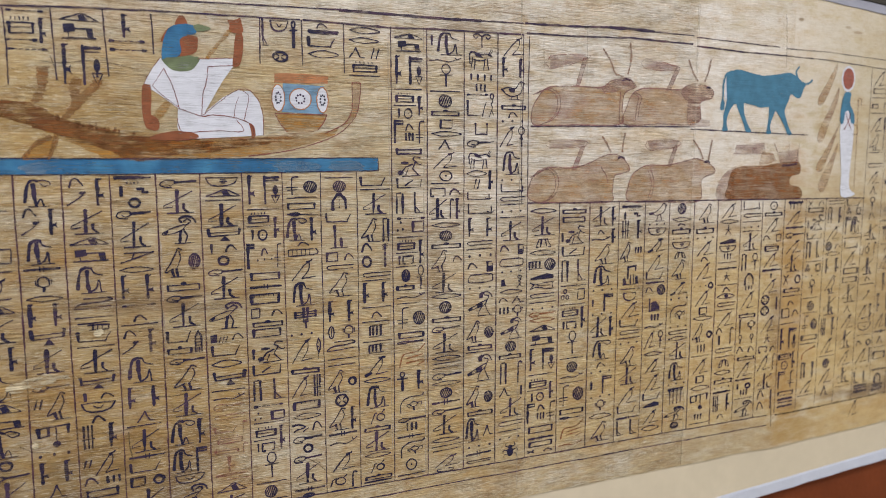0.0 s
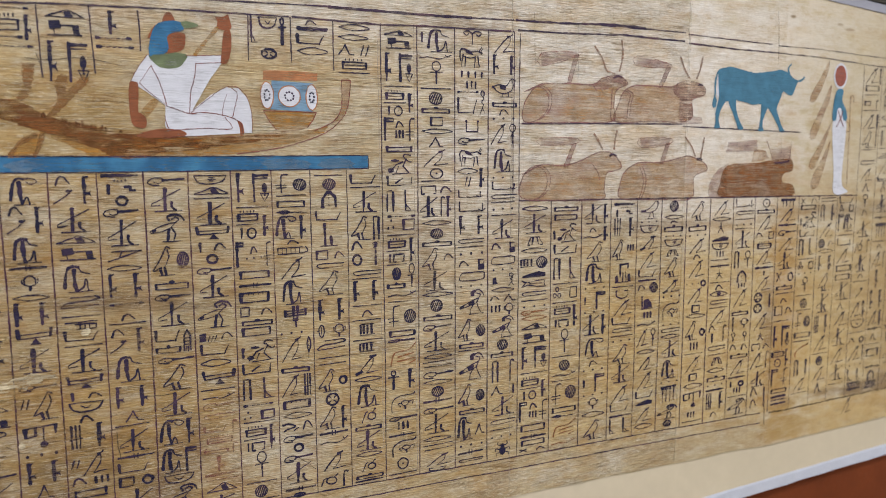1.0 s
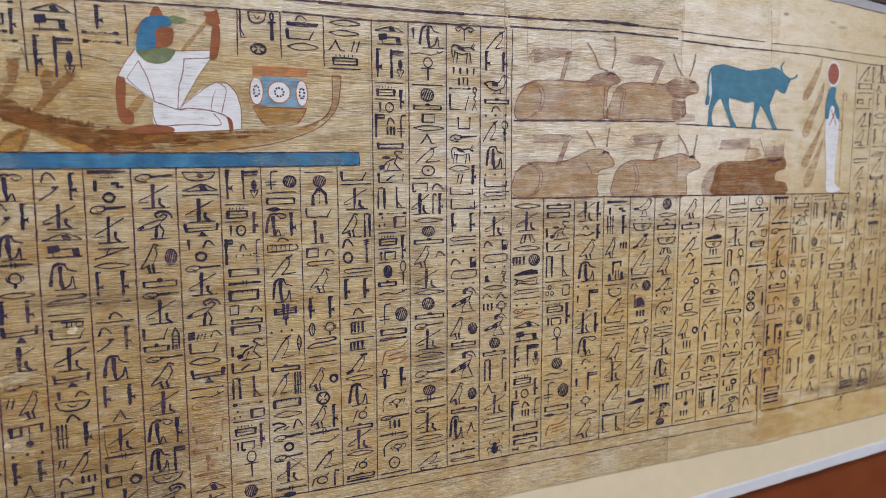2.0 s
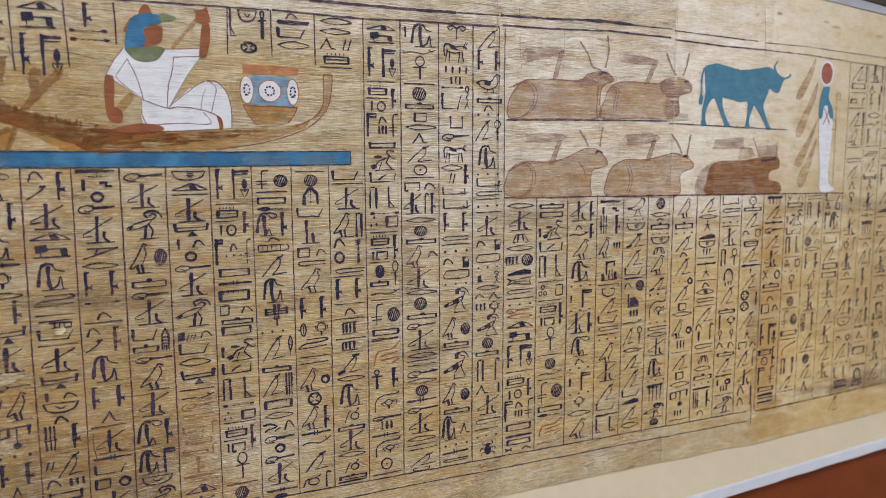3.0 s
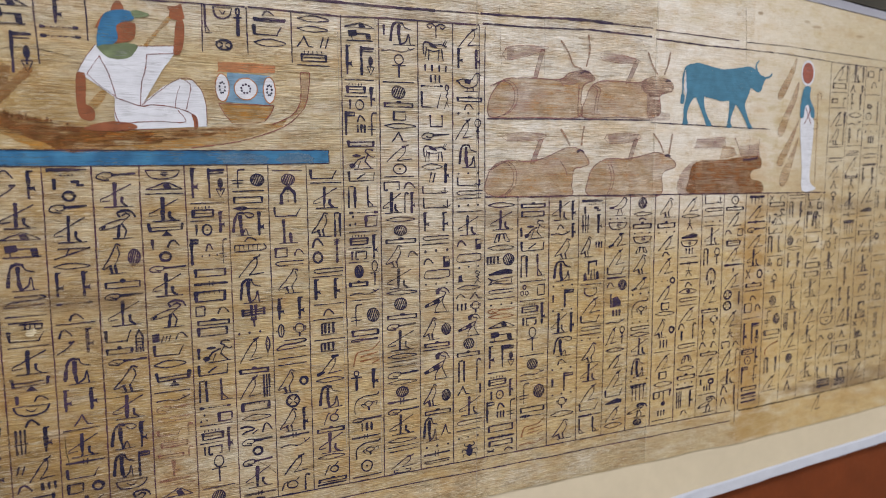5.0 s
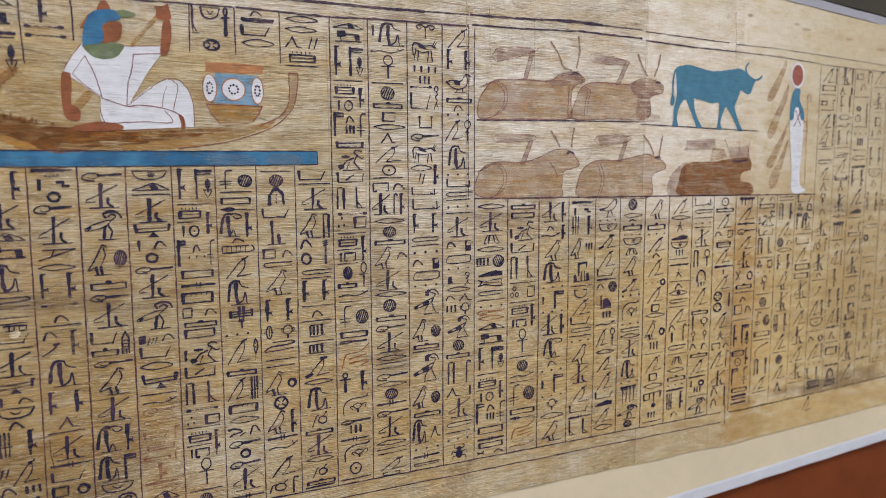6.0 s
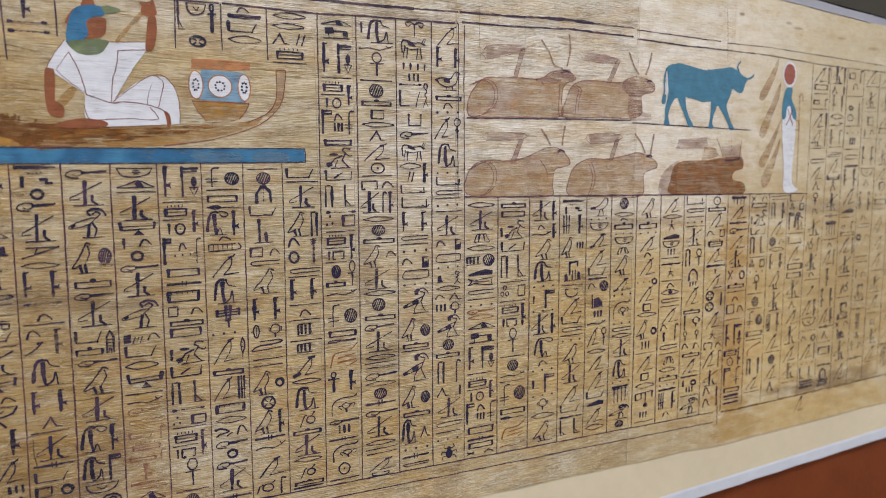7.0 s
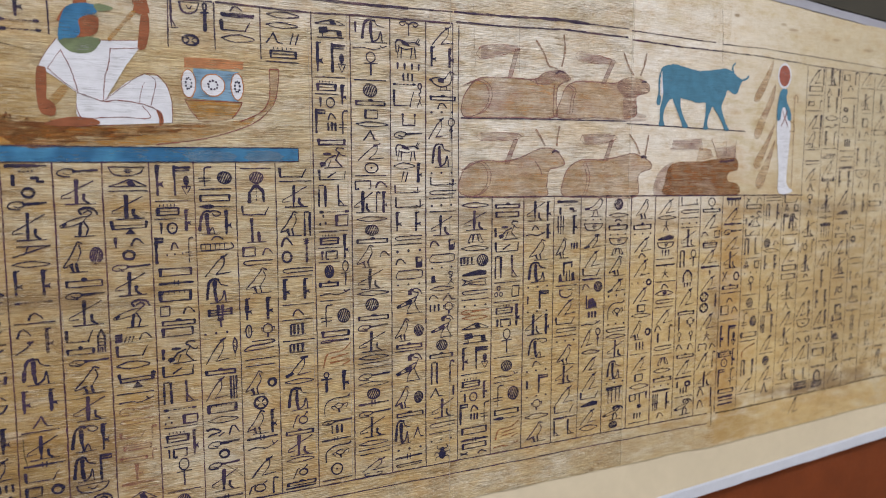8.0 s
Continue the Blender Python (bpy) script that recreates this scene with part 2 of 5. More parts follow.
BULL_BLUE = ink_material("bull_blue_paint", (0.052, 0.155, 0.235), 0.3, stripes=0.15, mottle=0.12)
PALE_BLUE = ink_material("pale_blue_paint", (0.16, 0.27, 0.38), 0.6)
WORN_BLUE = ink_material("worn_blue_paint", (0.15, 0.22, 0.30), 0.9, thin=0.45, streak=0.2)
GREEN = ink_material("green_paint", (0.13, 0.16, 0.085), 0.5)
WHITE = ink_material("white_paint", (0.555, 0.56, 0.605), 0.34, stripes=0.08, mottle=0.07)
SKIN = ink_material("red_ochre_paint", (0.225, 0.074, 0.032), 0.6, mottle=0.2)
RED_LINE = ink_material("red_outline_ink", (0.20, 0.06, 0.052), 0.5, thin=0.1)
BROWN = ink_material("brown_wash", (0.140, 0.048, 0.012), 0.8, thin=0.20, streak=0.20, fade=(0.21, 0.085, 0.018), patch=0.6)
POST = ink_material("faded_brown_wash", (0.235, 0.105, 0.032), 0.7, thin=0.36, streak=0.08)
GOLD = ink_material("ochre_wash", (0.36, 0.175, 0.034), 0.7, thin=0.40, streak=0.2)
DUN = ink_material("dun_wash", (0.385, 0.212, 0.082), 0.5, thin=0.50, streak=0.04, fade=(0.31, 0.185, 0.155))
MAUVE = ink_material("mauve_wash", (0.26, 0.135, 0.125), 0.5, thin=0.58)
HIDE = ink_material("dark_hide_wash", (0.21, 0.080, 0.022), 0.4, thin=0.26, streak=0.05)
AMBER = ink_material("amber_wash", (0.24, 0.085, 0.014), 0.6, thin=0.34, streak=0.18, patch=0.4)
COW_LINE = ink_material("thin_red_outline", (0.22, 0.105, 0.10), 0.6, thin=0.25)
TERRA = ink_material("terracotta_paint", (0.40, 0.17, 0.075), 0.5, thin=0.12)
SUNRED = ink_material("sun_red_paint", (0.27, 0.085, 0.06), 0.4)
BOARD = plain_material("mount_board", (0.53, 0.455, 0.33), 0.7, 0.06, 12.0)
RAIL_WHITE = plain_material("white_rail_paint", (0.47, 0.49, 0.55), 0.5, 0.05, 60.0)
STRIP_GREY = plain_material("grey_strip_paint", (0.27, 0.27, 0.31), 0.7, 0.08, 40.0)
RUST = plain_material("rust_red_panel", (0.136, 0.032, 0.009), 0.65, 0.18, 25.0, spec=0.12, relief=0.0005)
# near-black: the shadow on the case's top rail is put into this colour
SHADED_WOOD = plain_material("shaded_case_wood", (0.030, 0.026, 0.018), 0.6, 0.2, 20.0)
PLASTER = plain_material("gallery_plaster", (0.70, 0.67, 0.61), 0.85, 0.05, 3.0, relief=0.001)
STONE = plain_material("floor_stone", (0.34, 0.31, 0.27), 0.45, 0.12, 4.0)
CEIL = plain_material("ceiling_paint", (0.78, 0.77, 0.74), 0.9, 0.03, 3.0)


def glow_material(name, colour, strength):
    m, nt, b = material(name, 0.5)
    b.inputs["Base Color"].default_value = (0.8, 0.8, 0.8, 1)
    b.inputs["Emission Color"].default_value = (*colour, 1)
    b.inputs["Emission Strength"].default_value = strength
    return m


GLOW = glow_material("added_lamp_diffuser", (1.0, 0.97, 0.93), 1.2)


# Mesh helpers
def part(name, bm, mats, parent=None, label="", weld=True):
    mesh = bpy.data.meshes.new(name)
    if weld:
        bmesh.ops.remove_doubles(bm, verts=bm.verts, dist=1e-6)
    bm.to_mesh(mesh)
    bm.free()
    for m in mats if isinstance(mats, list) else [mats]:
        mesh.materials.append(m)
    ob = new(name, mesh)
    ob.parent = parent
    return tagged(ob, label)


def box(bm, x0, y0, z0, x1, y1, z1, bevel=0.0):
    r = bmesh.ops.create_cube(bm, size=1)
    bmesh.ops.transform(bm, matrix=pose((x0 + x1) / 2, (y0 + y1) / 2, (z0 + z1) / 2) @ Matrix.Diagonal((x1 - x0, y1 - y0, z1 - z0, 1)), verts=r["verts"])
    if bevel:
        edges = {e for v in r["verts"] for e in v.link_edges}
        bmesh.ops.bevel(bm, geom=list(edges), offset=bevel, segments=2, affect="EDGES", profile=0.5)
    return bm


def thing(name, label, category, group="", kind=""):
    return tagged(new(name), label, category, group, kind)


# An assumed room, unseen, closed on all sides to hold and bounce the light
for name, b in (("floor", (-3.2, -4.2, -1.35, 3.2, 0.3, -1.25)), ("ceiling", (-3.2, -4.2, 1.5, 3.2, 0.3, 1.6)),
                ("wall_north", (-3.2, 0.10, -1.25, 3.2, 0.25, 1.5)), ("wall_south", (-3.2, -4.2, -1.25, 3.2, -4.05, 1.5)),
                ("wall_west", (-3.2, -4.05, -1.25, -3.05, 0.10, 1.5)), ("wall_east", (3.05, -4.05, -1.25, 3.2, 0.10, 1.5))):
    tagged(part(name, box(bmesh.new(), *b), {"floor": STONE, "ceiling": CEIL}.get(name, PLASTER)),
           {"floor": "assumed grey stone gallery floor, out of view", "ceiling": "assumed white gallery ceiling, out of view"}.get(name, "assumed pale plastered gallery wall, out of view"),
           name.split("_")[0], kind="structure")
# bodies for the added lamps overhead, all out of view
for px, py in PANELS:
    light = thing("added_ceiling_light", "added white ceiling light panel, out of view", "ceiling light", "ceiling lights")
    light.location = (px, py, 1.5)
    bm = bmesh.new()
    box(bm, -0.53, -0.28, -0.02, -0.50, 0.28, 0), box(bm, 0.50, -0.28, -0.02, 0.53, 0.28, 0)
    box(bm, -0.50, -0.28, -0.02, 0.50, -0.25, 0), box(bm, -0.50, 0.25, -0.02, 0.50, 0.28, 0)
    part("frame", bm, RAIL_WHITE, light)
    part("diffuser", box(bmesh.new(), -0.50, -0.25, -0.012, 0.50, 0.25, 0), GLOW, light, "glowing white diffuser of the added light")


# The wall case that holds the papyrus
def slab(bm, corners, y0, y1):
    """A board whose outline is given as (x, z) corners, between two depths."""
    front = [bm.verts.new((x, y0, z)) for x, z in corners]
    back = [bm.verts.new((x, y1, z)) for x, z in corners]
    bm.faces.new(front), bm.faces.new(back[::-1])
    for k in range(len(corners)):
        j = (k + 1) % len(corners)
        bm.faces.new((front[k], back[k], back[j], front[j]))
    bmesh.ops.recalc_face_normals(bm, faces=bm.faces)
    return bm


def low(x):
    return -0.0686 + 0.0515 * x


def high(x):
    return 0.333 - 0.068 * x


L, R = -0.70, 0.90
case = thing("display_case", "rust-red wall display case with top rail coloured as in shadow", "display case")
part("back_panel", box(bmesh.new(), L - 0.15, 0.005, -0.45, R + 0.15, 0.10, 0.50, 0.002), RUST, case, "rust-red painted back panel")
part("top_rail", slab(bmesh.new(), [(L - 0.15, high(L - 0.15) + 0.0049), (R + 0.15, high(R + 0.15) + 0.0049), (R + 0.15, 0.55), (L - 0.15, 0.55)], -0.0005, 0.0047), SHADED_WOOD, case, "wooden top rail, its shadow put into the dark colour")
part("side_post", box(bmesh.new(), L - 0.19, -0.03, -0.45, L - 0.152, 0.10, 0.55, 0.004), SHADED_WOOD, case)
part("side_post", box(bmesh.new(), R + 0.152, -0.03, -0.45, R + 0.19, 0.10, 0.55, 0.004), SHADED_WOOD, case)
part("sill", box(bmesh.new(), L - 0.19, -0.05, -0.50, R + 0.19, 0.10, -0.452, 0.004), SHADED_WOOD, case)
mount = thing("mount_board", "cream mount board with white rounded edge strip behind the papyrus", "mount board")
part("board", slab(bmesh.new(), [(L, low(L)), (R, low(R)), (R, high(R)), (L, high(L))], 0.0004, 0.0047), BOARD, mount)
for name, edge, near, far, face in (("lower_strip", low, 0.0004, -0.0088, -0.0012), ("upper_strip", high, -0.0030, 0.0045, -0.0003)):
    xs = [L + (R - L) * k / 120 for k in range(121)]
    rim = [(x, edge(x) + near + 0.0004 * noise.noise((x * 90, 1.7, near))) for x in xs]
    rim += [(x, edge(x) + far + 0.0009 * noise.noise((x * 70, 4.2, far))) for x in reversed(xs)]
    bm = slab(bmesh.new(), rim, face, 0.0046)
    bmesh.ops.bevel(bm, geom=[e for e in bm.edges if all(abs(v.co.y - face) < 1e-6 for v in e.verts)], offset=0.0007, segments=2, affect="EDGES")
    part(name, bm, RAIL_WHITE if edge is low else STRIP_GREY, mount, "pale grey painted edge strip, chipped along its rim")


# The papyrus roll: pasted sheets with ink and paint on them
SEAMS = [-0.66, -0.374, -0.0045, 0.1305, 0.2205, 0.452, 0.66, 0.86]


def relief(x, z):
    """The gentle waves of the sheet, in metres towards the viewer."""
    return 0.0005 * noise.noise((x * 14, 3.1, z * 9)) + 0.0002 * noise.noise((x * 60, 7.7, z * 30))


def proud(x):
    k = sum(x >= s for s in SEAMS[1:-1])
    return 0.00012 if k % 2 else 0.0


def skin(x, z, lift=0.0):
    return Vector((x, -0.0006 - relief(x, z) - proud(x) - lift, z))


papyrus = thing("papyrus", "long tan papyrus roll covered in cursive hieroglyph columns and painted vignettes", "papyrus")


def top_of(x):
    edge = 0.3095 + 0.0012 * noise.noise((x * 30, 0, 1)) - max(0, x - 0.235) * 0.035
    return max(edge, high(x) - 0.0034 + 0.0008 * noise.noise((x * 40, 0, 2))) if x > 0.22 else edge


def foot_of(x):
    return -0.0275 + 0.0012 * noise.noise((x * 25, 0, 5)) + max(0, x - 0.24) * 0.03


def sheet(x0, x1):
    """One pasted sheet: an undulating front, thin sides and a back."""
    bm = bmesh.new()
    nx, nz = max(2, round((x1 - x0) / 0.005)), 66
    rows = []
    for i in range(nx + 1):
        x = x0 + (x1 - x0) * i / nx
        at = min(max(x, x0 + 1e-5), x1 - 1e-5)
        lo, hi = foot_of(x), top_of(x)
        rows.append([bm.verts.new(skin(at, lo + (hi - lo) * k / nz)) for k in range(nz + 1)])
    for a, b in zip(rows, rows[1:]):
        for k in range(nz):
            bm.faces.new((a[k], b[k], b[k + 1], a[k + 1]))
    rim = [r[0] for r in rows] + rows[-1][1:] + [r[-1] for r in rows[-2::-1]] + rows[0][-2:0:-1]
    for f in bm.faces:
        f.smooth = True
    rim = [bm.verts.new(v.co) for v in rim]
    back = [bm.verts.new((v.co.x, 0.0003, v.co.z)) for v in rim]
    for k in range(len(rim)):
        j = (k + 1) % len(rim)
        bm.faces.new((rim[j], rim[k], back[k], back[j]))
    return bm


SHEETS = []
for x0, x1 in zip(SEAMS, SEAMS[1:]):
    SHEETS.append(part("sheet", sheet(x0 + 0.00006, x1 - 0.00006), FAINT_GRAIN_PAPYRUS if x0 > 0.2 else SOFT_GRAIN_PAPYRUS if x0 > 0.1 else PAPYRUS, papyrus, "tan fibrous papyrus sheet, stained", False))


# Pen work: strokes and filled shapes laid on the sheet
class Pen:
    def __init__(self, lift=0.0002, shake=0.00012, heavy=1.0):
        self.heavy, self.bm, self.lift, self.shake, self.mat = heavy, bmesh.new(), lift + 0.0001, shake, 0

    def face(self, points):
        f = self.bm.faces.new([self.bm.verts.new(skin(p[0], p[1], self.lift)) for p in points])
        f.material_index = self.mat
        return f

    def stroke(self, points, width, taper=0.25, step=0.0015):
        """A brush stroke through (x, z) points, a little uneven, with rounded ends."""
        line = []
        for p, q in zip(points, points[1:]):
            n = max(1, math.ceil(math.dist(p, q) / step))
            line += [(p[0] + (q[0] - p[0]) * k / n, p[1] + (q[1] - p[1]) * k / n) for k in range(n)]
        line.append(points[-1])
        if len(line) < 2:
            return
        clean = [line[0]]
        for p in line[1:]:
            if math.dist(p, clean[-1]) > 1e-6:
                clean.append(p)
        line, n = clean, len(clean) - 1
        if n < 1:
            return
        sides, swell, beat = [], random.uniform(0, math.tau), random.uniform(260, 700)
        for k, p in enumerate(line):
            a, b = line[max(0, k - 1)], line[min(n, k + 1)]
            d = Vector((b[0] - a[0], b[1] - a[1])).normalized()
            f = k / n
            w = width / 2 * (1 - taper * f + random.uniform(-0.19, 0.19) + 0.14 * math.sin(swell + beat * (p[0] + p[1])))
            jx, jz = random.uniform(-1, 1) * self.shake, random.uniform(-1, 1) * self.shake
            if k == 0:
                sides.append(((p[0] - d.x * w * 0.5 - d.y * w * 0.45, p[1] - d.y * w * 0.5 + d.x * w * 0.45), (p[0] - d.x * w * 0.5 + d.y * w * 0.45, p[1] - d.y * w * 0.5 - d.x * w * 0.45)))
            sides.append(((p[0] - d.y * w + jx, p[1] + d.x * w + jz), (p[0] + d.y * w + jx, p[1] - d.x * w + jz)))
            if k == n:
                sides.append(((p[0] + d.x * w * 0.5 - d.y * w * 0.45, p[1] + d.y * w * 0.5 + d.x * w * 0.45), (p[0] + d.x * w * 0.5 + d.y * w * 0.45, p[1] + d.y * w * 0.5 - d.x * w * 0.45)))
        ring = [(self.bm.verts.new(skin(*a, self.lift)), self.bm.verts.new(skin(*b, self.lift))) for a, b in sides]
        for (a, b), (c, d) in zip(ring, ring[1:]):
            self.bm.faces.new((a, b, d, c)).material_index = self.mat

    def fill(self, points, lift=0.0, grain=0.0):
        """A filled outline of (x, z) points, laid over the sheet in narrow horizontal bands."""
        zs = sorted(p[1] for p in points)
        n = max(1, math.ceil((zs[-1] - zs[0]) / (0.0005 if grain < 0.001 else 0.0011)))
        marks = [zs[0] + (zs[-1] - zs[0]) * (k + 0.001 * (k == 0) - 0.001 * (k == n)) / n for k in range(n + 1)]

        def cuts(z):
            out = []
            for (ax, az), (bx, bz) in zip(points, points[1:] + points[:1]):
                if (az <= z) != (bz <= z):
                    out.append(ax + (bx - ax) * (z - az) / (bz - az))
            return sorted(out)

        levels = [[x + random.uniform(-grain, grain) for x in cuts(z)] for z in marks]
        for za, zb, a, b in zip(marks, marks[1:], levels, levels[1:]):
            if len(a) != len(b):
                m = cuts((za + zb) / 2)
                a = b = m
            for k in range(0, len(a) - 1, 2):
                l0, r0, l1, r1 = a[k], a[k + 1], b[k], b[k + 1]
                if max(r0 - l0, r1 - l1) < 1e-6:
                    continue
                parts_n = max(1, math.ceil((max(r0, r1) - min(l0, l1)) / 0.006))
                low_v = [self.bm.verts.new(skin(l0 + (r0 - l0) * i / parts_n, za, self.lift + lift)) for i in range(parts_n + 1)]
                top_v = [self.bm.verts.new(skin(l1 + (r1 - l1) * i / parts_n, zb, self.lift + lift)) for i in range(parts_n + 1)]
                for i in range(parts_n):
                    self.bm.faces.new((low_v[i], low_v[i + 1], top_v[i + 1], top_v[i])).material_index = self.mat


def curve(points, closed=False, n=6):
    """A smooth line through the points."""
    pts = [Vector(p) for p in points]
    get = (lambda k: pts[k % len(pts)]) if closed else (lambda k: pts[min(max(k, 0), len(pts) - 1)])
    out = []
    for k in range(len(pts) if closed else len(pts) - 1):
        a, b, c, d = get(k - 1), get(k), get(k + 1), get(k + 2)
        for i in range(n):
            t = i / n
            out.append(tuple(0.5 * (2 * b + (c - a) * t + (2 * a - 5 * b + 4 * c - d) * t * t + (3 * b - a - 3 * c + d) * t ** 3)))
    out.append(tuple(pts[0] if closed else pts[-1]))
    return out


def oval(cx, cz, rx, rz, n=20):
    return [(cx + rx * math.cos(k * math.tau / n), cz + rz * math.sin(k * math.tau / n)) for k in range(n)]


def place(text):
    """'x,z x,z' in millimetres as points in metres."""
    return [tuple(float(v) / 1000 for v in p.split(",")) for p in text.split()]


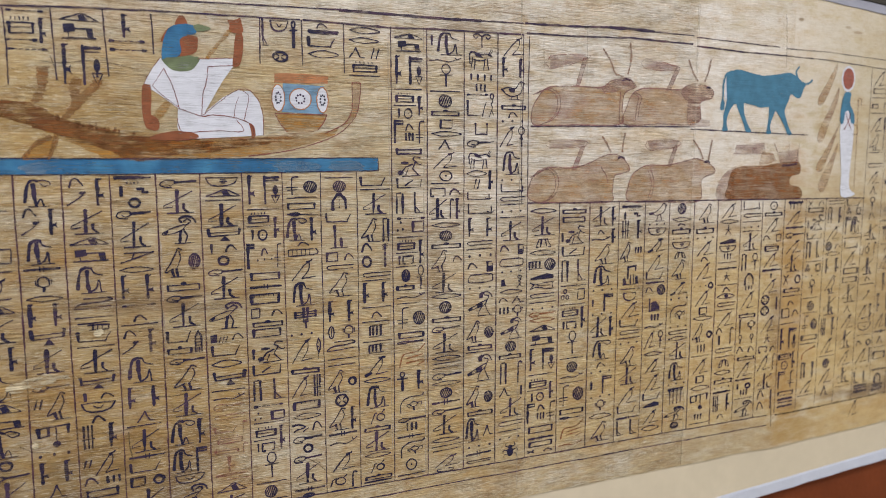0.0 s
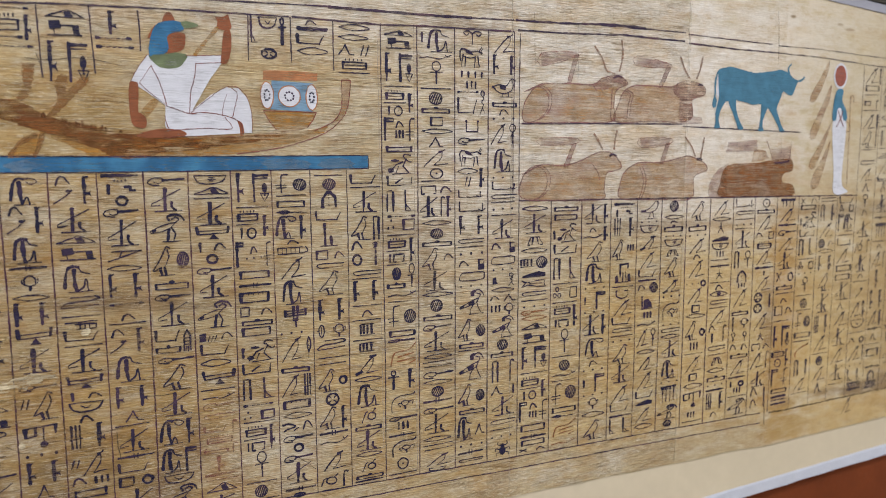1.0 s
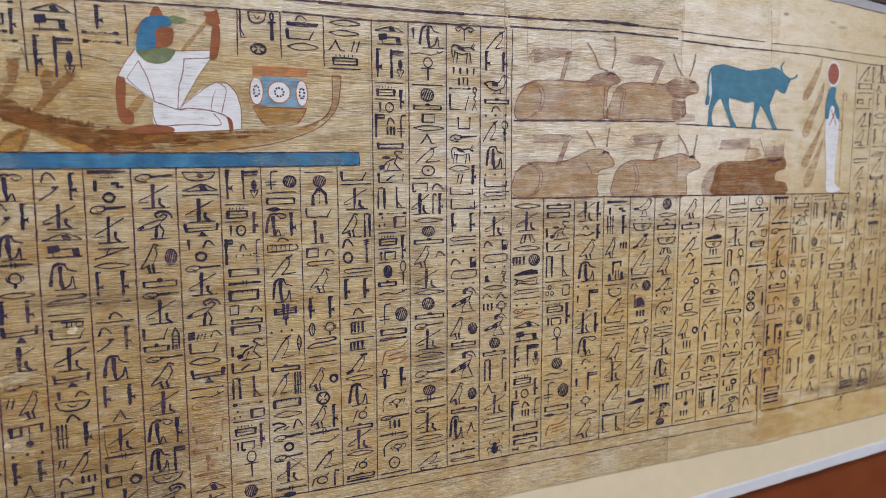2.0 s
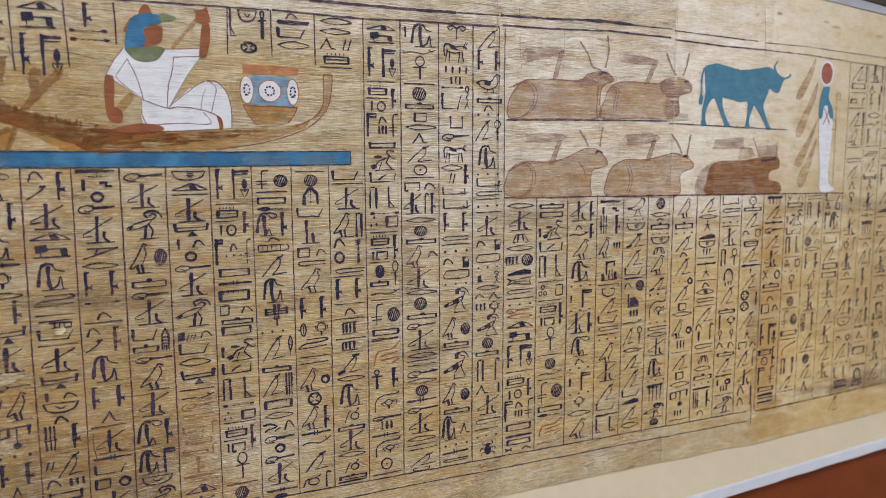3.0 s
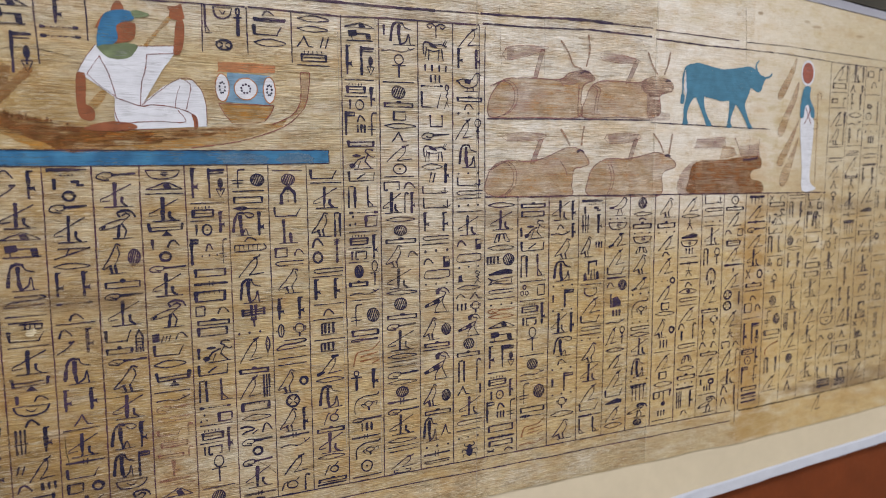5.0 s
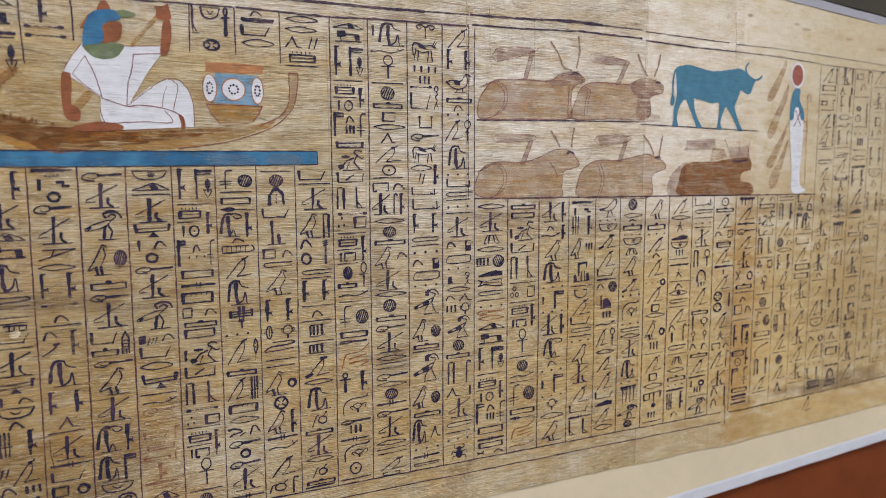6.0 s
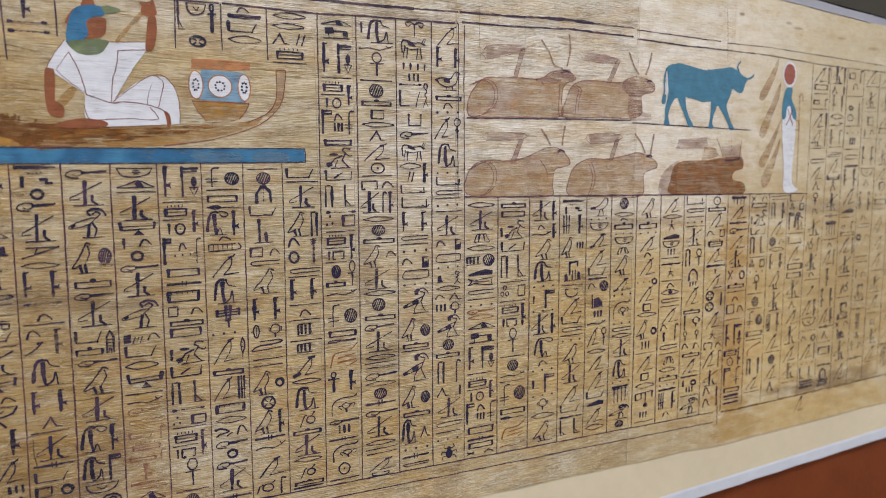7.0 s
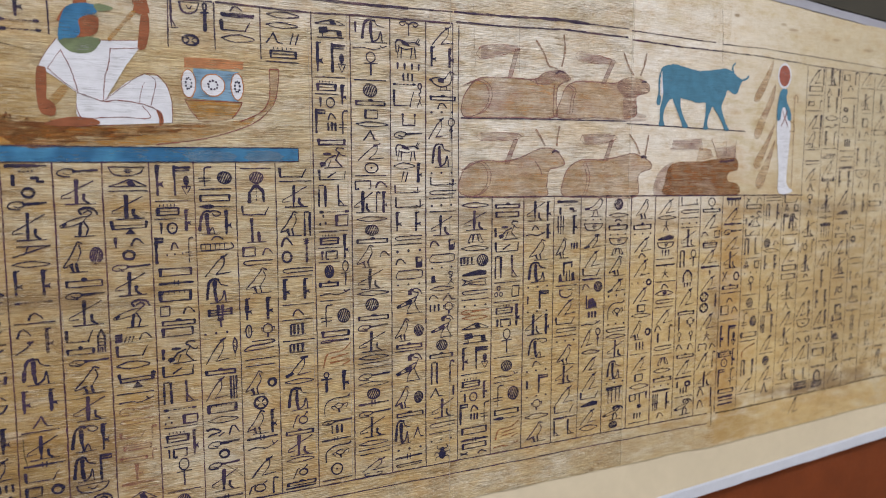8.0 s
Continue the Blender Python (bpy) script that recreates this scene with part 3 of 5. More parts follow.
# Cursive signs: width and height in column widths, and brush strokes in hundredths of that box.
# p: straight strokes, s: smooth stroke, e: ring, E: dot, f: filled; the number is the brush in tenths of a millimetre.
SIGNS = {
    "reed": (0.30, 0.62, "p17 28,2 28,98;p9 28,4 62,1;f 30,57 60,58 84,50 74,62 88,75 56,66 30,68"),
    "m": (0.85, 0.66, "p17 46,0 44,94;p6 94,4 40,42 4,66 2,76 30,72;s13 66,58 66,80 80,95;p6 12,99 98,96"),
    "bird": (0.80, 0.78, "s8 80,8 64,2 56,14 30,50 4,82 40,70;s7 68,12 74,36 56,68;p14 34,74 42,96;p11 54,70 60,96;p5 28,98 98,96"),
    "zz": (0.85, 0.72, "s8 70,10 46,36 4,98;s6 72,10 70,48 42,90;p6 42,90 96,82;p9 60,12 82,6;p6 84,0 64,20"),
    "heron": (0.95, 0.82, "s12 56,24 50,10 72,2 90,8 99,24;s9 62,20 74,12 84,20;s8 72,10 84,18 74,30;f 2,58 14,50 18,58 6,66;s6 74,30 40,38 2,58 6,66 50,54 74,30;p15 54,52 48,94;p8 62,48 72,70 66,94;p6 34,97 92,95"),
    "ibis": (0.90, 0.86, "f 46,26 44,10 58,1 70,8 60,14 60,26;s8 60,6 78,2 90,10 98,24;s8 66,14 84,20 78,34;s7 78,34 50,44 22,58 2,70;s7 78,34 66,54 30,66 10,72;f 34,50 54,42 62,48 56,60 38,62;f 0,66 18,58 20,68 6,76;s7 60,56 46,76 44,94;s7 70,46 74,66 88,92;p6 40,96 98,94"),
    "tbird": (0.90, 0.70, "s7 90,4 76,2 70,12 46,40 24,52;s7 90,4 88,30 70,56 44,64 24,60;f 0,50 26,48 28,62 4,64;p7 50,64 42,94;p7 62,60 70,94;p5 34,96 84,96;s5 84,8 98,14"),
    "smear": (0.90, 0.34, "p16 2,18 96,12;p10 6,48 98,42;p17 2,86 96,78"),
    "tailed": (0.90, 0.62, "s9 4,98 14,50 34,40 70,34 98,6;p9 30,62 90,48;p9 28,80 90,70;s8 70,92 96,78"),
    "man": (0.74, 0.76, "s15 3,82 12,20 30,4 52,6;s19 36,14 36,60 42,94;s8 50,6 60,24 88,32;s9 44,94 64,80 74,50 80,95;p5 14,98 98,95"),
    "mani": (0.74, 0.76, "s14 3,82 14,24 32,4 52,6;s18 36,16 38,60 44,94;s7 50,8 66,2 92,8 96,18 76,24 60,14;s8 44,94 60,70 70,96;p5 14,98 90,96"),
    "n": (0.95, 0.05, "p6 0,70 100,30"),
    "nn": (0.95, 0.14, "p6 0,20 100,0;p6 4,98 98,78"),
    "nw": (0.90, 0.08, "p4 10,50 22,46;p4 26,50 38,44;p4 42,50 54,42;p4 58,46 70,40;p4 74,42 86,36;p13 0,54 12,50;p13 88,36 100,32"),
    "r": (0.92, 0.16, "s6 0,55 30,12 60,5 100,50 60,90 30,92 0,55"),
    "t": (0.34, 0.20, "s10 2,95 22,20 55,5 98,80"),
    "kh": (0.42, 0.42, "e8 50,50 46,46;p9 12,62 34,16;p9 24,80 50,10;p9 38,90 66,12;p9 54,92 80,22;p9 70,86 90,38"),
    "ra": (0.40, 0.38, "e8 50,50 46,46;E 50,50 9,9"),
    "ring": (0.34, 0.30, "e12 50,52 40,40"),
    "niwt": (0.45, 0.42, "e11 50,50 46,46;p9 24,24 42,44;p9 76,24 58,44;p9 24,76 42,58;p9 76,76 58,58"),
    "mn": (0.80, 0.32, "p8 4,36 96,30 96,90 4,98 4,36;p17 5,36 5,96;p15 95,34 94,92;p6 14,4 14,22;p6 30,3 30,20;p6 46,2 46,20;p6 62,1 62,20;p6 78,0 78,18;p5 12,64 88,58"),
    "mnt": (0.92, 0.27, "p8 3,10 97,4 97,90 3,98 3,10;p17 5,12 5,96;p15 95,8 94,90;p5 14,14 14,34;p5 30,13 30,32;p5 46,12 46,32;p5 62,11 62,30;p5 78,10 78,30"),
    "sh": (0.92, 0.20, "p7 2,12 98,4 98,86 2,96 2,12;p17 5,12 5,94;p13 96,8 96,84"),
    "box": (0.45, 0.30, "p8 6,8 94,4 92,92 6,96 6,8;p15 12,8 12,94"),
    "p": (0.30, 0.30, "p9 8,6 92,4 90,94 6,96 8,6"),
    "roll": (0.92, 0.20, "p7 2,42 98,32 98,92 2,98 2,42;p13 96,34 96,90;p15 4,42 4,96;E 50,24 9,24"),
    "kb": (0.90, 0.28, "s9 2,10 14,80 50,98 84,70 98,6;p6 2,10 98,6;s5 34,36 50,60 64,36;p5 44,60 58,60"),
    "nb": (0.90, 0.26, "s9 2,8 14,78 46,98 84,72 98,4;p6 2,8 98,4;p5 46,28 64,28;p5 44,46 66,46;p5 48,64 60,64"),
    "f": (0.95, 0.18, "s7 0,82 30,62 60,84 86,42;p8 86,42 80,6;p8 86,42 100,10"),
    "arm": (0.95, 0.28, "p15 4,0 5,88;p6 5,92 80,88;p7 76,96 84,44 92,4"),
    "arml": (0.95, 0.30, "p15 5,4 6,88;p7 6,92 94,84;p8 92,84 95,6;p9 34,70 48,42 62,22"),
    "armh": (0.95, 0.26, "p12 4,0 5,88;p6 5,92 90,86;p9 88,20 88,86;p6 72,70 88,92 99,66"),
    "spoon": (0.95, 0.26, "s7 32,98 6,88 2,54 16,20 38,22 44,48 30,76 16,62;p11 40,42 70,36 100,26"),
    "z": (0.95, 0.14, "p11 0,60 100,40;p7 44,0 44,100;p7 55,0 54,100"),
    "hook": (0.24, 0.60, "s10 92,8 60,2 34,16 30,98"),
    "sw": (0.42, 0.66, "s9 96,3 60,5 46,20 46,98;p5 4,60 92,58;p5 8,74 88,72"),
    "cloth": (0.32, 0.62, "p11 14,98 16,4 60,2;p14 74,6 76,98"),
    "bars": (0.34, 0.64, "p10 16,3 18,97;p10 50,1 50,98;p10 82,2 80,97;p8 2,60 98,56"),
    "stick": (0.12, 0.30, "p15 50,2 50,98"),
    "tall": (0.12, 0.62, "p14 50,2 50,98"),
    "flag": (0.44, 0.72, "p13 14,2 14,98;p12 14,6 94,4;p10 16,18 92,16;p5 93,4 93,20"),
    "flagpot": (0.50, 0.76, "p13 12,2 14,98;p16 12,8 96,6;p8 14,18 92,16;E 74,50 16,17;p7 50,70 98,70 74,98 50,70;p9 74,60 74,78"),
    "ankh": (0.44, 0.64, "e7 50,22 30,21;p7 4,50 96,46;p10 50,46 50,98"),
    "leg": (0.36, 0.56, "p12 14,0 16,95;p6 16,96 98,94;p7 20,66 62,92"),
    "eye": (0.95, 0.22, "s7 0,60 30,16 62,8 100,56 62,88 28,90 0,60;E 52,46 12,36"),
    "eyeb": (0.92, 0.22, "s7 0,94 36,36 60,8 100,88;p6 0,94 100,88;f 46,30 62,12 74,86 52,90"),
    "dots": (0.86, 0.09, "E 6,70 5,42;E 48,50 5,42;E 92,40 5,42"),
    "grain": (0.30, 0.24, "e7 50,20 18,18;e7 22,72 18,18;e7 78,72 18,18"),
    "iii": (0.44, 0.24, "p13 15,6 15,92;p13 50,4 50,92;p13 84,2 84,92"),
    "iiib": (0.52, 0.30, "p13 4,16 5,86;p7 4,12 94,6;p13 26,10 26,84;p13 50,8 50,84;p13 78,6 78,84;p6 0,98 98,92;p6 8,12 40,6"),
    "four": (0.80, 0.20, "p13 6,6 6,94;p13 34,6 34,94;p13 64,6 64,94;p13 92,8 92,94"),
    "dual": (0.32, 0.26, "p9 40,2 12,96;p9 90,2 60,96"),
    "sky": (0.92, 0.10, "p15 0,60 100,40"),
    "skyd": (0.92, 0.24, "p15 0,22 100,14;E 34,80 4,12;E 44,84 4,12;E 54,80 4,12;E 64,76 4,12"),
    "loop": (0.95, 0.20, "s7 100,16 20,24 3,52 14,86 42,82 98,66"),
    "loopr": (0.95, 0.24, "p7 26,14 90,6;s8 90,6 100,26 70,44 20,56 0,90 6,98;p6 6,98 98,78"),
    "pill": (0.92, 0.22, "s8 12,10 90,4 99,42 90,86 12,96 2,52 12,10"),
    "legs": (0.48, 0.34, "s9 4,96 30,44 44,4;p9 44,6 60,56 70,88;p8 70,88 99,92"),
    "stand": (0.95, 0.36, "p16 4,2 8,58;p16 96,0 93,48;p6 8,34 94,24;p6 8,60 93,48;f 52,56 38,98 68,98"),
    "shrine": (0.30, 0.64, "p9 12,96 10,30 50,6 88,30 88,96;p7 14,40 86,40;p6 14,54 86,54;p6 14,68 86,68;p6 36,76 36,98;p6 60,76 60,98;E 50,6 16,6"),
    "seat": (0.86, 0.34, "f 6,10 38,4 40,34 42,52 8,62;p8 38,34 90,32;f 72,34 92,34 94,84 76,84;p6 20,56 22,86;p8 2,94 100,88"),
    "tomb": (0.52, 0.50, "p15 8,98 9,42 36,6 60,5 90,38 93,96;p5 49,14 49,26;p5 49,36 49,48;p5 49,58 49,70;p5 49,80 49,90"),
    "heart": (0.44, 0.44, "s8 50,72 20,60 22,24 50,8 78,24 80,60 50,72;p12 50,72 50,98;s6 22,40 4,32 8,58;s6 78,38 98,28 92,56"),
    "nfr": (0.40, 0.60, "e9 50,14 20,13;p16 50,28 50,98;p8 4,36 96,34;E 50,34 16,8"),
    "ka": (0.52, 0.40, "p10 10,8 12,88 90,88 90,6;E 10,8 9,9;E 90,8 9,9"),
    "hoe": (0.90, 0.32, "p8 12,10 98,4;p7 98,4 2,96;p7 42,12 34,62"),
    "x": (0.28, 0.24, "p9 6,6 94,94;p9 92,4 4,96"),
    "pr": (0.50, 0.30, "p10 24,92 6,92 6,8 94,6 94,88 78,90"),
    "star": (0.36, 0.36, "p8 50,0 48,50 10,98;p8 48,50 90,96;p7 16,42 84,40"),
    "cross": (0.74, 0.58, "p9 4,22 96,16;p9 4,34 96,28;p9 4,46 96,40;p16 8,20 8,48;p16 92,14 92,42;p15 42,0 42,60;p15 60,0 58,60;E 50,64 14,9;p13 50,66 52,98"),
    "beetle": (0.62, 0.60, "E 50,64 20,30;E 50,30 14,12;s7 36,30 20,22 24,6;s7 64,30 80,22 74,4;s6 34,56 12,50 6,66;s6 66,54 90,46 96,62;s6 36,76 16,80 12,98;s6 64,76 84,78 90,96"),
    "bull": (0.86, 0.62, "s9 6,70 4,30 16,14 50,24 78,20 92,34;s7 18,50 50,54 70,46;p8 16,40 10,98;p8 26,48 24,96;p8 66,50 62,98;p8 76,44 82,94;p9 80,22 96,30;p6 84,20 92,0;p6 90,20 99,2;f 24,18 50,26 60,40 30,34"),
    "lionc": (0.85, 0.70, "s10 90,8 70,4 62,16 74,26;p10 74,26 60,60;s10 60,40 36,52 30,60;p10 30,60 8,92;E 30,34 16,7;s8 74,30 90,40 98,34;p9 60,60 84,92;p6 20,98 92,92;p7 44,60 34,90;E 14,80 12,11"),
    "snake": (0.85, 0.44, "s9 98,4 78,12 40,30 10,60 8,98;E 92,6 7,7"),
    "snakep": (0.85, 0.62, "s8 98,3 86,14 40,16 8,44 6,98;s7 58,40 42,52 58,68 74,52 58,40;s6 44,54 30,56 40,72;p11 58,68 60,84;s6 74,50 90,44 86,66"),
    "tre": (0.72, 0.55, "p9 50,20 50,98;s9 50,22 30,4 8,16 20,34 32,24;s9 50,22 70,4 94,14 82,34 70,24"),
    "twist": (0.26, 0.56, "e7 50,12 30,11;s7 50,22 66,34 36,46 64,58 50,70;p7 50,70 8,98;p7 50,70 92,96"),
    "feather": (0.20, 0.62, "s7 50,2 86,30 60,66 44,66 20,34 50,2;p6 48,66 46,98;p5 40,24 60,30;p5 38,40 62,46"),
    "cobra": (0.50, 0.50, "s8 4,96 30,30 44,26;e8 70,56 26,24;p7 72,32 92,6;E 92,8 8,8"),
    "ox": (0.60, 0.44, "s9 6,96 20,40 40,30;e8 62,56 28,30;s7 70,30 84,20 98,2"),
    "jar": (0.24, 0.40, "p8 10,30 12,92 88,90 90,28;p8 10,10 90,8;p13 14,8 14,92;f 20,44 80,42 80,88 22,88"),
    "stone": (0.28, 0.34, "f 14,4 60,2 66,70 96,92 10,96"),
    "fish": (0.92, 0.30, "p7 0,10 16,40 0,90 24,66 60,84 96,92 90,50 96,6 60,18 24,36 0,10;p5 30,50 84,46"),
    "arrow": (0.95, 0.10, "p7 0,50 100,60;s8 4,60 26,10 40,50 24,98 4,60"),
    "pouch": (0.62, 0.34, "p9 20,94 6,96 26,10 74,8 98,92 80,90;p13 40,12 32,90;p11 62,12 72,86"),
    "board": (0.92, 0.26, "p15 2,30 98,20;s6 14,20 50,2 84,14;p6 4,60 96,52"),
    "blot": (0.90, 0.26, "f 2,70 40,30 70,8 98,30 96,84 50,88 4,92"),
    "columns": (0.80, 0.66, "p16 4,12 98,6;p9 16,14 16,98;p9 38,14 38,96;p9 62,12 62,98;p9 86,10 84,96;p8 6,24 96,18"),
    "throne": (0.80, 0.60, "p15 34,8 34,70;p15 34,10 80,6 78,30;f 4,70 16,60 24,80 24,98 6,98;f 76,60 90,54 96,96 78,98;p8 4,98 98,94;p9 50,50 48,94;p9 66,48 68,92"),
    "comb": (0.90, 0.28, "p8 4,96 98,88;p15 5,30 5,96;p13 95,22 94,90;p7 4,40 96,30"),
    "zig": (0.70, 0.24, "s12 4,20 40,14 70,50 30,70 10,96;p8 60,96 90,60"),
    "flow": (0.30, 0.30, "e8 50,26 30,24;p9 50,50 50,98"),
    "hill": (0.60, 0.44, "p12 6,2 8,96;f 20,30 60,20 90,60 94,92 20,94;p6 2,98 98,94"),
    "cup": (0.62, 0.36, "s9 6,4 10,70 50,98 88,66 92,2;p6 6,10 30,8;p6 66,10 92,6"),
    "jug": (0.44, 0.62, "e8 50,20 34,18;p10 50,36 50,96;s7 30,60 50,50 70,60"),
    "slash": (0.46, 0.32, "s7 0,98 50,60 86,22;E 76,16 14,14;E 92,10 8,10"),
    "altar": (0.95, 0.50, "p9 4,14 98,4;p15 6,14 8,50;p15 94,6 92,40;p11 36,10 36,46;p8 8,50 36,46;p10 58,14 58,80;E 58,84 12,14"),
    "zigs": (0.30, 0.22, "p13 4,10 60,4 50,60 98,60"),
    "hatch": (0.80, 0.24, "p7 0,20 100,4;p9 30,40 96,36 94,90 34,96;p7 46,30 46,90;p7 60,30 60,90;p7 74,28 74,90"),
    "duck": (0.95, 0.62, "s8 4,50 30,40 56,44 76,10 94,18;s7 4,50 20,72 50,82 76,66 84,40 78,12;f 30,44 56,42 54,64 34,62;p7 44,80 40,98;p7 64,76 66,98;p5 30,98 84,97;p13 2,50 16,64"),
    "ras": (0.64, 0.34, "p13 8,10 8,94;e9 68,50 25,44;E 68,50 5,8"),
    "prs": (0.72, 0.28, "p13 6,8 6,96;p10 44,94 28,96 28,8 92,6 92,88 78,92"),
    "blk": (0.52, 0.30, "f 0,6 36,4 36,90 0,94;p7 56,36 44,92;p7 74,36 62,92;p7 92,34 80,90"),
    "hbox": (0.95, 0.28, "p7 2,24 84,18;p7 2,94 84,84;p8 2,24 2,94;p5 16,26 16,90;p5 30,26 30,90;p5 44,24 44,88;p5 58,22 58,88;p5 72,22 72,86;s8 84,84 99,60 92,14"),
    "tallt": (0.22, 0.66, "p14 50,4 50,98;p6 4,8 96,2;p6 10,16 90,11;p6 12,25 88,20"),
    "ml": (0.62, 0.66, "p16 28,2 30,95;p14 60,56 64,94;p6 4,99 98,96"),
    "ovt": (0.32, 0.36, "e9 50,50 28,44;p7 0,52 20,50;p7 80,50 100,48;p5 50,20 50,80"),
    "dotz": (0.30, 0.26, "E 52,14 11,14;E 18,80 11,14;E 76,72 11,14"),
    "zzb": (0.90, 0.70, "s8 72,10 48,40 14,88;s6 72,10 70,46 46,88;p6 46,88 96,80;p12 60,10 84,6;f 0,86 28,72 34,84 6,100"),
    "none": (0.80, 0.30, ""),
}
UNIT = 0.0180


def draw_sign(pen, name, x, z, w, h):
    """One sign in the box whose upper left corner is (x, z)."""
    def at(p):
        a, b = p.split(",")
        return x + w * float(a) / 100, z - h * float(b) / 100
    for item in SIGNS[name][2].split(";"):
        if not item:
            continue
        head, *pts = item.split(" ")
        kind, wide = head[0], float(head[1:] or 0) * 1e-4
        wide *= (random.uniform(0.86, 1.12) if wide < 0.00105 else random.uniform(0.98, 1.24)) * pen.heavy
        taper = random.uniform(0.1, 0.5)
        if kind == "p":
            pen.stroke([at(p) for p in pts], wide, taper)
        elif kind == "s":
            pen.stroke(curve([at(p) for p in pts]), wide, taper)
        elif kind in "eE":
            c = at(pts[0])
            rx, rz = (float(v) / 100 for v in pts[1].split(","))
            if kind == "e":
                pen.stroke(oval(c[0], c[1], rx * w, rz * h, 18) + [(c[0] + rx * w, c[1])], wide, 0.1)
            else:
                pen.fill(oval(c[0], c[1], rx * w, rz * h, 12))
        elif kind == "f":
            pen.fill([at(p) for p in pts])


def row_size(row):
    high_, wide_ = 0.0, 0.0
    for stack in row.split("+"):
        signs = [SIGNS[s] for s in stack.split("/")]
        high_ = max(high_, sum(s[1] for s in signs) + 0.07 * (len(signs) - 1))
        wide_ += max(s[0] for s in signs)
    return wide_ + 0.08 * row.count("+"), high_


def write_column(left, right, top, foot, text, lean=0.0):
    """Signs down one column; a mark @z starts the next row at that height in millimetres."""
    spans, here = [], [top * 1000, []]
    for word in text.split():
        if word[0] == "@":
            if here[1]:
                spans.append(here)
            here = [float(word[1:]), []]
        else:
            here[1].append(word)
    spans.append(here)
    signs = []
    for k, (start, rows) in enumerate(spans):
        end = spans[k + 1][0] if k + 1 < len(spans) else foot * 1000
        room = (start - end) / 1000
        sizes = [row_size(r.split(":")[-1]) for r in rows]
        need = sum(h for _, h in sizes) * UNIT
        gap = min(0.0022, max(0.0008, (room - need) / max(1, len(rows))))
        scale = min(1.4, max(0.35, (room - gap * len(rows)) / need))
        z = start / 1000
        for r, (w, h) in zip(rows, sizes):
            ink, _, row = r.rpartition(":")
            stacks = row.split("+")
            wide = right - left
            full = w - 0.08 * (len(stacks) - 1)
            zoom_x = min(1.0, 0.96 / full) if len(stacks) > 1 else min(1.0, 1.0 / w)
            space = min(0.34, max(0.04, (0.97 - full * zoom_x) / (len(stacks) - 1))) if len(stacks) > 1 else 0.0
            x = left + wide * (1 - full * zoom_x - space * (len(stacks) - 1)) / 2 + random.uniform(-0.02, 0.02) * wide
            rowh = h * UNIT * scale
            for stack in stacks:
                names = stack.split("/")
                sw = max(SIGNS[s][0] for s in names)
                sh = sum(SIGNS[s][1] for s in names) + 0.07 * (len(names) - 1)
                zoom = rowh / (sh * UNIT) if len(stacks) > 1 and sh > 0.75 * h else scale
                zz = z - max(0, (rowh - sh * UNIT * zoom)) * random.uniform(0.3, 0.7)
                for s in names:
                    gw, gh = SIGNS[s][0] * wide * zoom_x, SIGNS[s][1] * UNIT * zoom
                    gx = x + (sw * wide * zoom_x - gw) / 2
                    signs.append((ink, s, gx, zz, gw * random.uniform(0.95, 1.05), gh))
                    zz -= gh + 0.07 * UNIT * zoom
                x += (sw * zoom_x + space) * wide
            z -= rowh + gap
    return signs


# Ruled lines
CRACK = ink_material("crack_shadow", (0.10, 0.065, 0.035), 0.8, thin=0.3)


def ruling(text, wide, label="thin black ruled line", mat=None):
    pen = Pen(lift=0.00015, shake=0.0001)
    pen.stroke(place(text), wide, 0.1, 0.0025)
    return part("ruled_line", pen.bm, mat or LINE_INK, papyrus, label)


def frame_top(x):
    return 0.2685 + 0.0022 * min(0.0, x + 0.02) / 0.08 * 0.8 - max(0, x - 0.28) * 0.03


def frame_foot(x):
    return -0.0005 + max(0, x - 0.24) * 0.03


EDGES = [-297, -275, -255, -234, -213, -192, -171, -150, -129.5, -109, -88, -66.5, -43, -21, 0.5, 24, 47, 70, 91.5, 112, 133.5, 155, 176.5, 197.5, 219.5, 241.5, 262.5, 283, 304, 325, 344.5, 365.5, 385.5, 406, 427, 448]
BAR_FOOT, FIELD = 0.1845, 0.1665
for k, e in enumerate(EDGES):
    x = e / 1000
    top = BAR_FOOT + 0.0012 * (x + 0.2) / 0.1 if e < -90 else FIELD if 5 < e < 300 else frame_top(x)
    foot = frame_foot(x)
    n = 8
    line = " ".join("%.2f,%.2f" % (e + 0.5 * noise.noise((e * 0.37, i * 0.5, 2)), 1000 * (top + (foot - top) * i / n)) for i in range(n + 1))
    ruling(line, random.uniform(0.00055, 0.0008), mat=BLUR_PALE_INK if e > 215 else PURPLE_LINE if e < -140 else None)
for text in ("-274.2,260.5 -273.5,243.8 -273.7,225.8", "-254.9,262.0 -254.4,245.1 -254.0,228.6", "-232.9,263.5 -232.3,246.7 -231.6,231.7", "-211.5,263.0 -211.1,253.7 -211.1,243.9", "-159.4,265.6 -159.8,242.4",
             "-137.7,266.2 -137.7,253.6 -137.6,242.6", "-114.9,266.1 -114.9,252.2 -114.8,240.0"):
    ruling(text, 0.0007)
